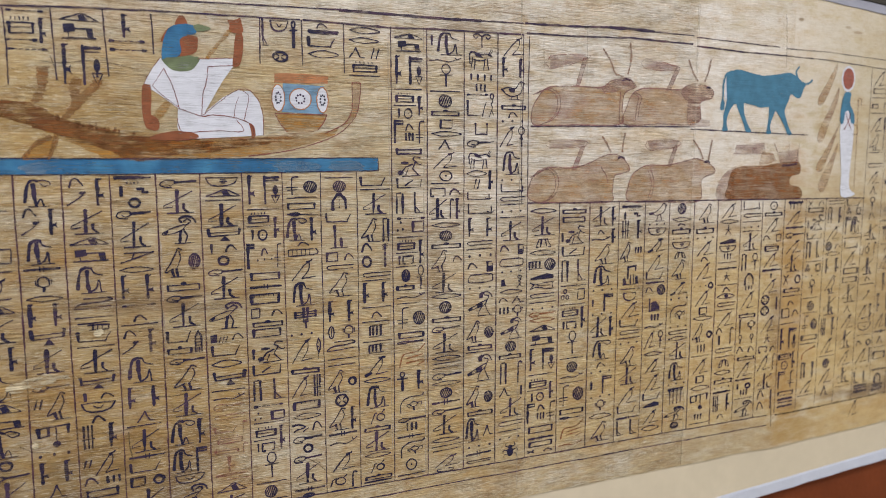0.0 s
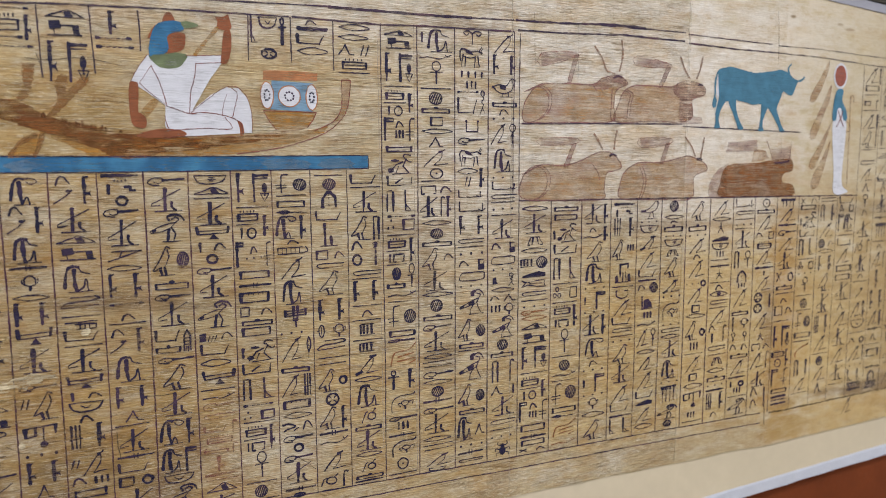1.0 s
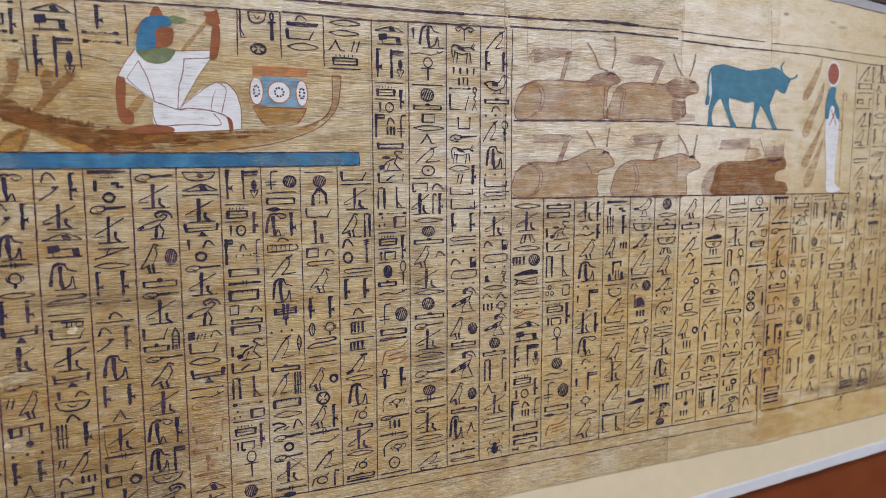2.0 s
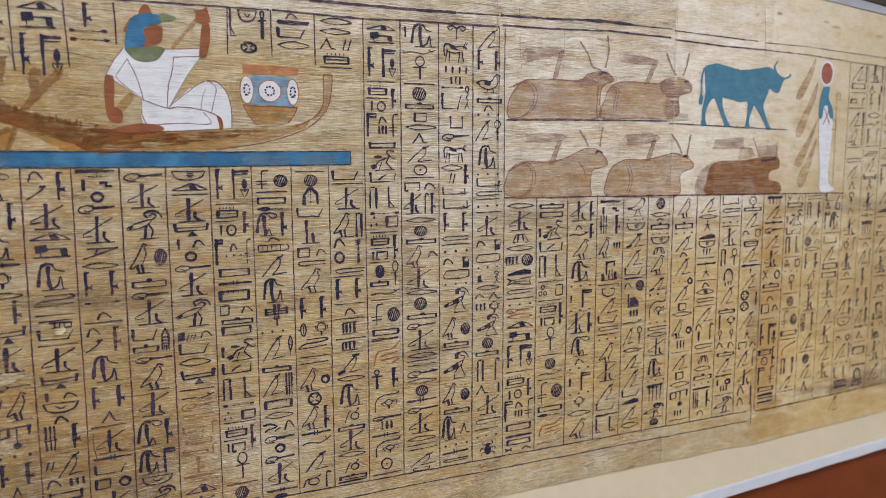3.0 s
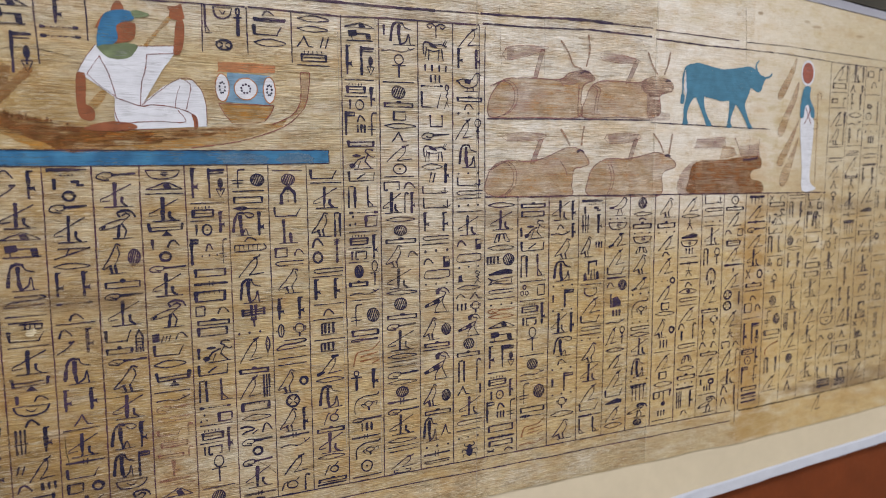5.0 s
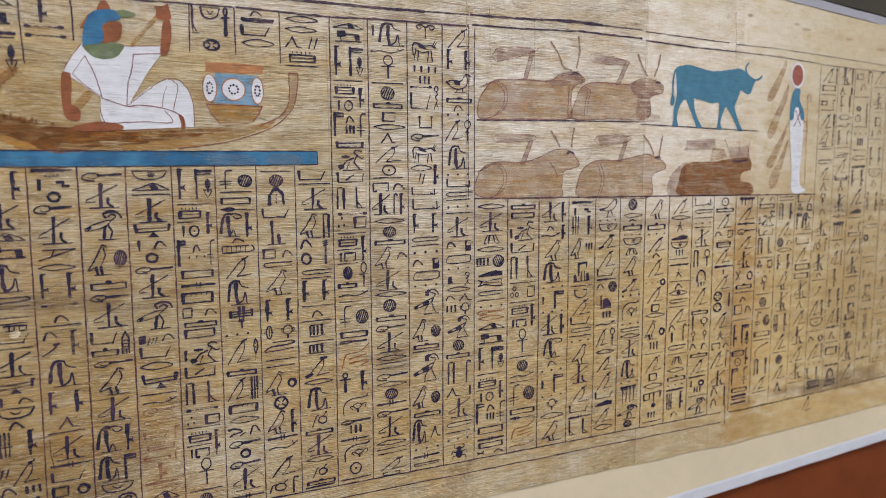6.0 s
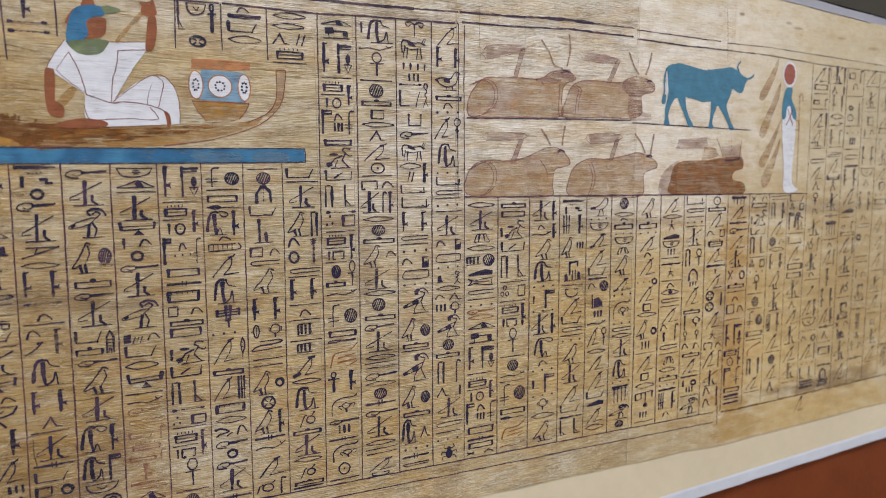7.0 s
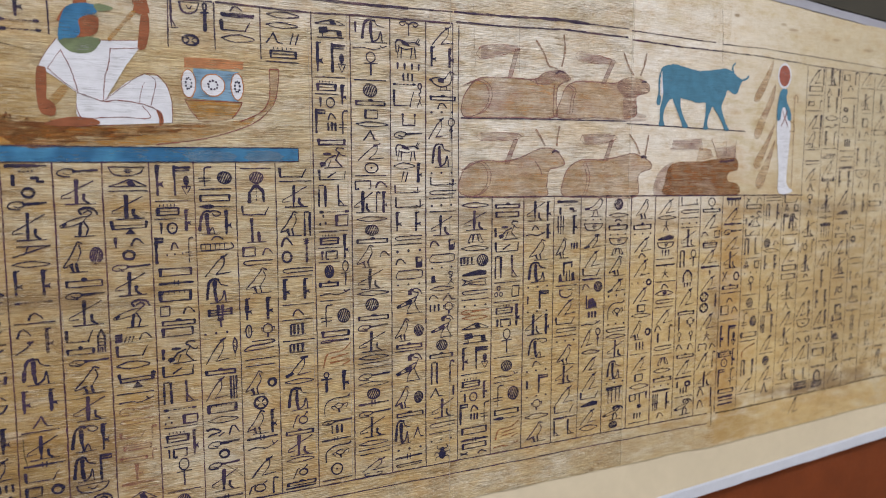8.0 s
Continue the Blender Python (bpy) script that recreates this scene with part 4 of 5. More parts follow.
for text, wide in (("-287.9,263.4 -228.0,269.0 -194.7,270.8 -156.0,272.2 -104.3,274.2", 0.0008), ("-117.0,273.4 -88.1,273.8 -64.4,274.0 -32.2,274.9", 0.0015), ("-32.2,274.9 -3.9,275.9", 0.0009),
                   ("-288.1,260.4 -247.6,263.2 -210.6,264.7 -159.1,265.9 -138.6,266.5", 0.0009), ("-136.7,266.6 -88.2,266.4 -64.4,267.7 -3.8,269.2", 0.0011),
                   ("-2.5,276.0 34.7,277.2 59.2,278.7", 0.0013), ("59.2,278.7 76.2,279.0 93.9,278.7", 0.0020), ("93.9,278.7 127.2,278.6", 0.0008), ("129.6,277.8 170.9,277.1 205.5,276.6", 0.0007),
                   ("-1.0,270.2 34.8,271.1 76.4,273.4", 0.0011), ("76.4,273.4 103.1,273.1 126.4,273.0", 0.0013), ("130.3,271.9 171.2,270.9 213.1,270.9", 0.0010),
                   ("212.8,276.1 254.2,276.4 317.0,274.7 400.3,271.9 456.8,269.6", 0.0006), ("213.1,270.9 254.6,270.6 317.6,267.7 400.9,266.8 457.3,265.8", 0.0008)):
    ruling(text, wide, "black horizontal border line", BLUR_PALE_INK if text.startswith("21") else None)
for text, wide in (("2.2,214.3 56.2,215.9 126.0,217.4", 0.0009), ("127.5,215.9 173.8,215.3 239.4,214.4", 0.0008)):
    ruling(text, wide, "black ground line under the cattle")
line = " ".join("%.1f,%.2f" % (x, 1000 * FIELD + 0.5 * noise.noise((x * 0.05, 0, 0))) for x in range(1, 306, 16))
ruling(line, 0.0009, "black horizontal border line")
for shift, wide in ((0.0, 0.0008), (-8.0, 0.0007)):
    line = " ".join("%.1f,%.2f" % (x, 1000 * frame_foot(x / 1000) + shift + 0.5 * noise.noise((x * 0.05, shift, 3))) for x in range(-300, 217, 16))
    ruling(line, wide, "black horizontal border line")
line = " ".join("%.1f,%.2f" % (x, 1000 * frame_foot(x / 1000) - 1.0 + 0.6 * noise.noise((x * 0.05, 0, 3))) for x in range(221, 620, 16))
ruling(line, 0.0013, "brown smeared border line", CRACK)
ruling("-3.6,269 -3.4,240 -3.8,200 -3.6,166", 0.0006)

# Written columns: left and right edge, top and foot in millimetres, and the signs from top to bottom
SHORT = [
    (-275, -255, 259, 219, "@260.5 nw @257.0 mn/nw+reed @243.3 nw"),
    (-254, -233, 262, 222, "@260.9 eyeb @256.1 seat @246.1 reed+flagpot"),
    (-233, -212, 258, 232, "@261.8 reed @249.9 nw @245.8 nw"),
    (-160, -139, 261, 243, "@265.6 leg+kb/none+nfr @249.2 niwt"),
    (-137, -116, 261, 244, "@265.4 t board @257.9 arm @251.3 r"),
    (-114, -92, 261, 238, "@265.2 r @259.7 r @254.5 legs+dual @246.8 mn @239.4 n"),
]
LONG = [
    "@181.6 none @167.2 n @161.0 reed @148.9 box+box @138.1 n @134.5 zz @121.7 eyeb @114.8 m @101.0 t/slash+reed @87.0 man @73.0 eyeb @66.0 seat @59.4 mani @44.6 ring @37.5 spoon @32.9 m",
    "@181.6 mani @167.5 t/slash+reed @152.8 man @139.5 z @135.1 heart @125.1 r @121.2 reed+reed @108.3 stand @98.2 m @84.6 nw @80.6 spoon @76.6 dual+bird @60.0 altar @45.8 dots @40.8 reed+reed @29.1 legs @19.4 m",
    "@182.1 t/slash+reed @166.6 m @153.2 eyeb @147.5 seat @138.5 man @123.2 loopr @113.4 n @110.6 hatch @105.4 arm @98.5 n @96.2 m @82.5 stand @74.0 stick+t @69.3 kb @61.7 t @57.5 bars+reed @42.7 dual+zz @29.5 t+iii @24.7 comb @16.3 m",
    "@183.3 skyd @177.9 stick+zigs @172.5 ring @166.5 spoon @160.2 m @145.0 hoe @137.4 r @133.1 reed+reed @118.5 nw @112.3 t @108.2 n @104.7 t/slash+reed @90.4 man @74.6 reed+reed @61.7 legs @54.4 n @51.4 m @38.3 z @33.7 arm @26.3 box+ring @18.9 m",
    "@182.1 spoon @176.0 m @162.9 heron @146.4 bird+kh @128.6 roll @121.5 spoon @117.0 m @102.2 arm/roll+shrine @87.9 spoon @83.7 bird @68.3 m @53.8 mani+reed @37.9 man+flag @23.7 kb @17.4 heron",
    "@182.7 nb @176.5 eyeb @171.1 n @168.4 m @155.5 stand @147.4 stick+t @141.4 ring @134.4 spoon @129.8 m @116.0 heron @99.1 blk+t @92.2 arm @84.4 r @77.9 stand @68.1 n @65.3 f @60.9 f:spoon @54.5 f:loop @49.4 f:arm+hook @41.8 f:mn @36.7 f:dots/sh+hook @30.2 f:reed @20.6 f:sky @17.3 f:n @14.7 eyeb @7.6 m",
    "@183.6 reed+flagpot @166.0 n @163.9 mn/n/ras+reed @147.0 flag+t/dots+sw @131.2 sh @124.6 z @119.6 mnt @111.5 p+t @104.8 roll @100.1 sh @92.8 stick+lionc @79.7 arml @71.4 cloth+leg @57.2 nw @53.0 dotz+box @47.1 n @44.2 mn/n/prs+reed @29.2 ankh @12.0 n @9.7 kh @1.7 n",
    "@183.3 sw+kh @172.2 n @168.7 sh @163.4 arrow @160.6 mani+reed @146.8 t @144.0 hbox @137.3 zz @124.6 man @109.9 cross @96.0 dots/zz+feather @76.1 roll @71.2 zz+bars @56.4 mnt @49.1 r @43.4 zig+t @36.1 spoon @31.0 ring @24.3 spoon @19.3 m @5.0 z @1.3 kh",
    "@183.0 n @180.8 kh @173.5 tomb @162.4 arm @156.0 ml @140.6 box+t @133.8 loop @129.0 bird @112.7 reed+reed @98.5 ovt+heart @89.6 loopr @79.6 n @75.9 n @72.2 bird+ring @57.8 niwt @49.7 bird+reed @35.4 z @31.6 f @22.7 zz @10.3 ox+hook @-0.1 n",
    "@182.7 arm @176.3 n @173.4 m @159.4 bird+cloth @144.7 t/ring+tallt @128.5 loop @123.9 n @121.9 reed+reed @108.2 n @104.5 t @99.4 n @97.1 iiib @87.6 n @85.6 iiib @78.1 zzb @65.1 r @60.3 man @45.8 cobra @36.1 roll @31.9 m @19.3 r @14.4 cobra @5.9 roll @2.0 z",
    "@264.1 eyeb @260.3 seat @251.5 reed+flagpot @233.4 n @230.9 mn/n/ras+reed @215.5 flag+t/iii+sw @200.0 comb @195.1 lionc @182.1 arml @173.9 cloth+leg @159.3 nw @157.3 dotz+box @148.3 n @146.0 mn/n/prs+reed @130.9 n/kh/roll+ankh @114.3 f @108.8 n @106.1 sw+kh @90.7 sh @85.5 spoon @83.8 r:tailed @66.8 nfr+reed @52.8 snakep @38.3 spoon @34.7 iii @27.6 z @24.1 snakep @11.9 ra @2.5 n",
    "@266.8 stick+man @252.7 f @248.5 ankh @233.3 n @231.0 kh @222.5 roll @216.6 box @209.7 r @205.0 legs @197.7 zz @186.7 ra @179.7 n @176.4 pr+t @170.0 m+hook+reed @155.7 r @151.0 kh @143.8 roll @139.3 bird+t @124.9 m @112.4 r @107.8 kh @98.7 roll @92.8 spoon @87.8 m @74.0 r @69.8 nn @63.7 spoon @58.0 r @53.7 kh @46.5 z @40.7 spoon @36.0 m @21.8 r @17.0 nn @10.4 zz @1.9 cup",
    "@267.6 tre @258.4 bull @243.9 four @238.0 iii @233.0 nw/arm+twist @215.3 ka @205.5 spoon @198.7 bull @186.8 r/dual+reed @173.5 armh @166.6 armh @157.9 reed+reed @144.4 loop @139.5 n @136.0 dots @131.4 t+jar @123.3 pill @115.5 dots @112.3 ibis @94.1 bird+kh @79.3 roll @74.6 n @72.4 ibis @52.4 bird+kh @36.9 roll @31.7 man+legs @13.8 dots @9.7 z @4.0 loop",
    "@267.3 zz @254.6 reed+reed @242.1 duck @227.5 roll @222.4 t @218.0 dots @213.9 zz+jug @198.7 man @182.0 dots @178.5 armh @171.2 loop @166.6 n @162.7 dots @158.5 n @155.3 m @141.1 t+jar @132.1 pill @124.6 dots @121.0 stone+twist @112.3 r @107.9 t+legs @102.5 iii+heart @94.1 ibis @79.0 kh @71.2 roll @65.3 cloth+hook @48.9 legs+stick @41.3 m @27.0 loop @20.5 n @15.9 dots @12.1 beetle",
    "@163.1 r @157.7 m @143.9 pouch @136.3 r @130.8 iiib+kh @121.6 blot @116.1 fish @108.7 loop @103.1 n @99.4 dots @96.4 r:spoon @92.3 r:r @87.4 eyeb @81.4 seat @72.0 reed+flagpot @55.3 n @51.9 mn/n/ras+reed @35.7 flag+t/iii+sw @19.9 sh @12.9 z @9.4 sh @3.5 x+t",
    "@163.0 roll @157.2 sh @151.6 stick+lionc @137.6 arml @129.0 cloth+leg @112.5 n @109.8 grain+p @100.0 n @97.3 mn/n/prs+reed @81.7 ankh @63.6 n @60.8 kh @52.7 f @47.2 n @44.9 sw+kh @28.4 sh @23.3 arrow @20.1 r:tailed @5.8 r:f",
    "@163.4 m+reed @148.4 t/f+reed @138.6 bird @124.1 man @108.4 dots @104.9 stick+flag @92.1 dots @89.0 m+reed @73.3 mani @57.6 t @52.4 dots @48.4 stick+flag @34.9 dots @32.0 heart @22.0 r @15.9 bird @1.3 dots",
    "@163.8 skyd @159.2 stick+zigs @153.9 bars+reed @139.3 bird+iii @123.4 throne @107.4 n @104.6 cup @97.9 zz @85.6 arm @78.5 loop @73.3 n @70.1 dots @66.5 bird @51.6 m @37.8 zz @24.3 arm @16.9 z @14.0 leg+leg",
    "@165.0 tbird @151.5 dots @148.3 nb @140.9 zzb @129.9 zz @117.2 arm @110.9 z @108.5 t+kh @98.9 hill @87.6 iii @81.1 f @75.8 zz+jug @60.8 r @55.8 zz @44.7 zz @31.0 arm @24.8 blot @18.5 zz @7.2 r",
    "@164.8 kh @154.9 r @150.5 t @148.1 roll @141.0 dots @137.8 nb @130.6 pouch @125.0 bird @109.2 zzb @98.6 dots @94.1 snakep @78.1 dots @74.8 loop @69.9 r @65.3 m @51.1 man @36.0 dots @32.6 columns @17.8 heron @6.6 kh",
    "@164.1 bird @148.0 roll @140.7 dots @137.5 zz @125.7 t @122.0 zz @107.6 dots+ring @102.2 zz @89.4 box @83.1 r @77.7 bird+ring @62.1 iii @54.0 n @51.5 zz @38.7 box @31.4 r @25.4 altar @9.8 iii @3.3 n",
    "@164.2 zz @152.3 r @148.2 star @138.8 blot @133.4 nb @127.6 iii @121.8 n @118.0 z @113.9 star @105.1 n @102.5 t @98.3 eye @92.0 loop @86.5 n @84.4 zz @72.4 t/stick+hook @57.9 loop @51.4 n @48.8 pouch @40.5 r @34.9 roll @28.3 dots @24.8 sky @21.8 bars+reed @6.8 t",
    "@165.1 armh @156.8 loop @151.0 n @147.2 dots @143.9 n @141.4 m @126.7 cloth+ankh @111.9 tomb @102.5 iii @98.6 zz @82.3 roll @77.5 tall+heart @65.8 flow+flow @56.2 t+t @49.6 roll @44.3 zz @31.9 sky @27.9 stick+ring @23.0 iii @16.7 n @14.1 heron",
    "@164.8 ra @157.7 roll @153.0 zz @140.3 t+p @133.1 mn @126.6 zz @114.2 sky @110.3 stick @106.4 zz @94.2 niwt/niwt+tall @78.0 zz @63.9 star @55.0 pr+t @48.3 zz+hook @33.0 m @19.9 t/t+tall",
    "@164.5 columns @157.7 zz @146.1 z @141.4 spoon @135.3 zz @123.6 m @108.7 x+ring @99.0 roll @92.8 n @87.9 t @82.6 box+t @71.4 n @66.9 reed+flagpot @47.9 mn/ra+reed @32.8 flag+sw @16.7 sh @11.7 smear",
    "@164.7 x+t @159.5 sh @154.3 stick+lionc @140.3 arml @133.2 cloth+leg @118.2 n @115.5 grain+p @107.5 dots @103.5 ankh @89.5 n @86.4 kh @77.8 n @75.1 sw+kh @59.5 sh @53.1 n @50.3 r:snake @37.4 cloth+tall @22.5 zz @11.2 n",
    "@164.9 nn @159.6 cloth+reed @145.0 zz @132.5 kh+t @124.5 r @119.1 reed+reed @105.5 bird @88.7 m @71.6 bars+reed @54.9 zz @40.9 n @38.1 kh @29.6 zz @16.3 legs",
    "@165.1 arm @158.8 grain+p @151.7 flag+man @135.4 n @132.2 armh @124.1 zz @110.8 sh @103.4 sh @96.5 m @80.3 legs @72.8 zz @59.1 m @42.6 zz @28.2 m @13.8 n",
    "@266.1 zz+tall @252.5 sh @245.9 n @241.4 box+hook @233.9 n @230.3 zz+tall @217.0 bird+tall @203.1 n @194.6 loop @187.8 zz @176.0 legs @166.9 jug @154.2 t @145.0 m @130.3 cobra+hook @117.3 m @102.0 t @96.9 n @91.2 slash @79.5 zz+reed @64.9 kb @54.5 n @50.2 t+ring @42.6 zz+tall @27.8 dots @23.0 leg+leg @12.4 smear",
    "@267.5 m+tall @251.9 legs+stick @245.2 reed+tall @230.3 r @224.0 f @217.7 reed+hook @204.5 n @199.9 loopr @194.9 zz @181.1 stand @173.3 t @165.9 m @149.7 z @143.7 columns @129.2 n @125.4 t @119.8 zz+hook @104.2 reed @87.6 reed+reed @70.4 zz+reed @57.0 z @51.7 legs @43.0 n @38.6 mnt @24.1 z @19.7 tomb @10.9 smear",
    "@266.3 box+hook @255.4 t @245.9 n @239.9 ring+tall @232.1 ra+tall @222.0 n @217.0 dots @211.9 iii @203.1 n @198.5 loop @189.7 sky @185.9 reed+reed @170.5 zz @154.1 blot @147.0 n @142.7 dual+hook @134.2 sh @129.0 zz+tall @113.2 m @97.4 n @91.6 cobra @79.5 n @74.7 throne @57.7 x+t @51.3 hill @41.0 m @21.8 zz",
    "@267.7 zz @254.8 n @249.3 m @234.4 n @229.8 box @219.1 stick+t @212.5 n @205.0 reed+reed @187.6 kb @177.1 t @167.2 reed+reed @147.6 t @141.3 loop @131.7 ring+t @124.5 dots @113.3 n @108.5 n @101.2 stick+t @88.9 throne @69.3 z @63.4 bars @47.0 grain @38.6 flow+t @26.1 z @19.6 dots",
    "@268.2 zz @255.1 n @250.4 m @233.0 zz @221.2 sh @211.7 hook+t @202.1 m @187.8 zz @175.8 box @166.1 dots @161.3 sh @153.0 n @146.7 bird @129.6 zz @114.9 zz @100.1 n @94.2 m @77.8 zz @62.8 n @56.7 iii @47.7 m @32.5 zz @19.8 n",
    "zz r loop m stick+t zz kh sh m n cup zz reed+reed loop t+p zz m n zz z man dots",
    "m zz sh n kb t+tall zz m loop r reed+hook n zz kh m dots zz sh man n zz",
]


def text_part(left, right, top, foot, text, single, ink):
    """One column: near the viewer every sign is a part of its sheet, further off the column stays joined."""
    host = SHEETS[sum(left >= s for s in SEAMS[1:-1])]
    inks = {"": ink, "r": RED_INK, "f": FADED_RED}
    joined = {}
    for colour, *sign in write_column(left, right, top, foot, text):
        if not SIGNS[sign[0]][2]:
            continue
        pen = Pen() if single else joined.setdefault(colour, Pen(heavy=1.35 if ink in (BLUR_PALE_INK, BLUR_PALEST_INK) else 1.05))
        draw_sign(pen, *sign)
        if single:
            part("hieroglyph", pen.bm, inks[colour], host, "sign in faded red ink" if colour else "")
    for colour, pen in joined.items():
        tagged(part("hieroglyph_column", pen.bm, inks[colour], host, "red ink signs" if colour else "column of cursive black hieroglyphs"), kind="stuff")


for l, r, top, foot, text in SHORT:
    text_part((l + 1.6) / 1000, (r - 1.6) / 1000, top / 1000, foot / 1000, text, True, INK)
for k, text in enumerate(LONG):
    l, r = EDGES[k] / 1000, EDGES[k + 1] / 1000
    top = (BAR_FOOT if k < 10 else frame_top(l) if k < 14 or k > 27 else FIELD) - 0.002
    text_part(l + 0.0017, r - 0.0017, top, frame_foot(l) + 0.0015, text, k < 14, BLUR_PALEST_INK if k > 30 else BLUR_PALE_INK if k > 24 else INK)
pen = Pen(heavy=1.8)
draw_sign(pen, "zz", 0.3015, -0.0005, 0.012, 0.014)
part("margin_sign", pen.bm, BLUR_PALEST_INK, papyrus, "small pale sign in the lower margin")


# Painted vignettes
def painted(name, mat, shapes, parent, label="", smooth=True, lift=0.0001, lines=(), line_mat=None, wide=0.0006, grain=0.0):
    """Filled outlines and drawn lines of one painted part."""
    pen = Pen(lift=lift)
    for s in shapes:
        pts = place(s) if isinstance(s, str) else s
        pen.fill(curve(pts, True, 4)[:-1] if smooth else pts, grain=grain)
    if lines:
        pen.mat, pen.lift = 1, lift + 0.00018
        for s in lines:
            pen.stroke(curve(place(s)) if isinstance(s, str) else s, wide, 0.1)
    return part(name, pen.bm, [mat, line_mat or RED_LINE], parent, label)


# the bark on its strip of water
bar = Pen(lift=0.0001)
bar.fill(place("-330,191.0 -232,191.5 -96.3,193.6 -96.3,186.6 -232,184.3 -330,183.6"), grain=0.00025)
bar.mat, bar.lift = 1, 0.0003
bar.stroke(place("-330,191.2 -232,191.8 -160,192.6 -96.3,193.8 -96.0,186.5 -140,185.6 -232,184.0 -330,183.3"), 0.0006)
part("painted_water", bar.bm, [BLUE, INK], papyrus, "strip of blue painted water with black edges")
painted("painted_hull", GOLD, ["-286.9,213.3 -278.1,212.6 -264.6,209.9 -243.5,205.2 -205.5,203.9 -161.0,204.0 -130.8,206.8 -118.2,210.2 -122.1,205.8 -143.3,198.6 -167.1,193.8 -206.0,191.3 -231.9,191.3 -244.0,197.0 -260.3,204.7 -278.3,210.5"], papyrus,
        "ochre washed boat hull with thin red outline", lines=["-167.1,193.8 -143.3,197.7 -121.5,205.2 -111.1,213.6 -107.1,221.8 -105.6,234.9", "-126.2,206.9 -116.6,211.5 -111.7,217.6 -110.6,225.4 -110.7,234.7", "-110.7,235.0 -105.6,234.9"], wide=0.00055, grain=0.0012)
painted("painted_prow", DUN, ["-110.7,235.0 -105.6,234.9 -107.1,221.8 -111.1,214.2 -116.6,210.9 -111.7,217.6 -110.6,225.4"], papyrus)
painted("painted_keel", BROWN, ["-286.6,218.5 -277.8,218.3 -265.3,218.3 -252.8,211.4 -243.4,208.4 -226.2,204.5 -208.2,202.1 -205.7,198.7 -217.6,196.3 -226.3,191.1 -230.2,195.0 -243.9,198.9 -255.7,202.7 -269.3,208.7 -278.2,211.0 -287.1,211.3"], papyrus,
        "dark brown washed keel band", lift=0.00017, grain=0.0022)
painted("painted_deck", AMBER, ["-227.8,197.2 -208.2,202.1 -181.1,200.9 -158.1,204.1 -130.8,208.1 -149.2,202.2 -178.4,198.0 -197.8,195.4 -211.3,191.3 -224.3,191.1"], papyrus, "amber washed deck", lift=0.00014, grain=0.0025,
        lines=["-192.0,201.0 -174.0,202.0 -155.2,203.4", "-202.0,198.4 -180.9,199.7 -155.3,201.4", "-219.4,201.5 -204.4,201.6 -191.4,202.2", "-216.0,195.8 -200.8,197.2 -186.3,198.9", "-186.4,197.1 -170.0,198.9 -157.3,200.6", "-209.8,194.5 -197.0,195.0 -181.0,196.7"], line_mat=BROWN, wide=0.0009)
fringe = []
for k in range(34):
    x = -256 + 50 * random.random()
    z = 211.0 - 0.215 * (x + 256) + random.uniform(-2.6, -0.4)
    fringe.append([(x / 1000, z / 1000), ((x + random.uniform(-0.5, 0.5)) / 1000, (z + random.uniform(1.0, 2.6)) / 1000)])
painted("painted_fringe", BROWN, [], papyrus, "ragged dark brown fringe along the keel", lift=0.0002, lines=fringe, line_mat=BROWN, wide=0.0011)
painted("painted_stain", HIDE, ["-255.3,209.7 -241.1,205.2 -223.8,201.8 -229.0,198.3 -243.8,200.8 -257.9,205.3"], papyrus, lift=0.00021, grain=0.003)
painted("painted_post", POST, ["-262.0,234.7 -256.7,235.0 -258.1,226.6 -260.4,219.1 -263.3,217.4 -265.5,218.3 -261.9,225.0"], papyrus, "brown washed steering post", smooth=False, lift=0.0002, grain=0.0006)
painted("painted_post", POST, ["-248.5,229.2 -246.3,230.9 -243.4,230.0 -244.6,222.4 -239.9,227.5 -237.3,230.3 -234.2,229.9 -236.1,226.1 -242.3,219.3 -247.4,213.7 -250.5,210.4 -253.8,210.3 -248.7,217.4 -248.8,224.4"], papyrus, "brown washed forked steering post", smooth=False, lift=0.0002, grain=0.0006)
painted("painted_oar", GOLD, ["-255.2,202.7 -260.0,201.5 -265.8,197.7 -270.9,190.7 -260.2,190.8 -257.0,196.8"], papyrus, "ochre oar blade with brown rim", smooth=False, lift=0.00012, grain=0.0006, lines=["-258.1,201.8 -264.9,198.0 -269.4,191.8", "-255.5,202.2 -257.2,196.8 -259.7,191.3"], line_mat=POST, wide=0.0022)

for text in ("-152.5,190.9 -131.2,191.1 -132.6,185.2 -151.5,185.4", "-122.4,191.5 -105.6,191.6 -107.0,185.6 -121.2,185.5", "-270.5,189.1 -258.8,189.4 -260.5,184.3 -269.5,183.8"):
    painted("worn_patch", WORN_BLUE, [text], papyrus, "worn paler patch of the blue water", lift=0.00019, grain=0.002)

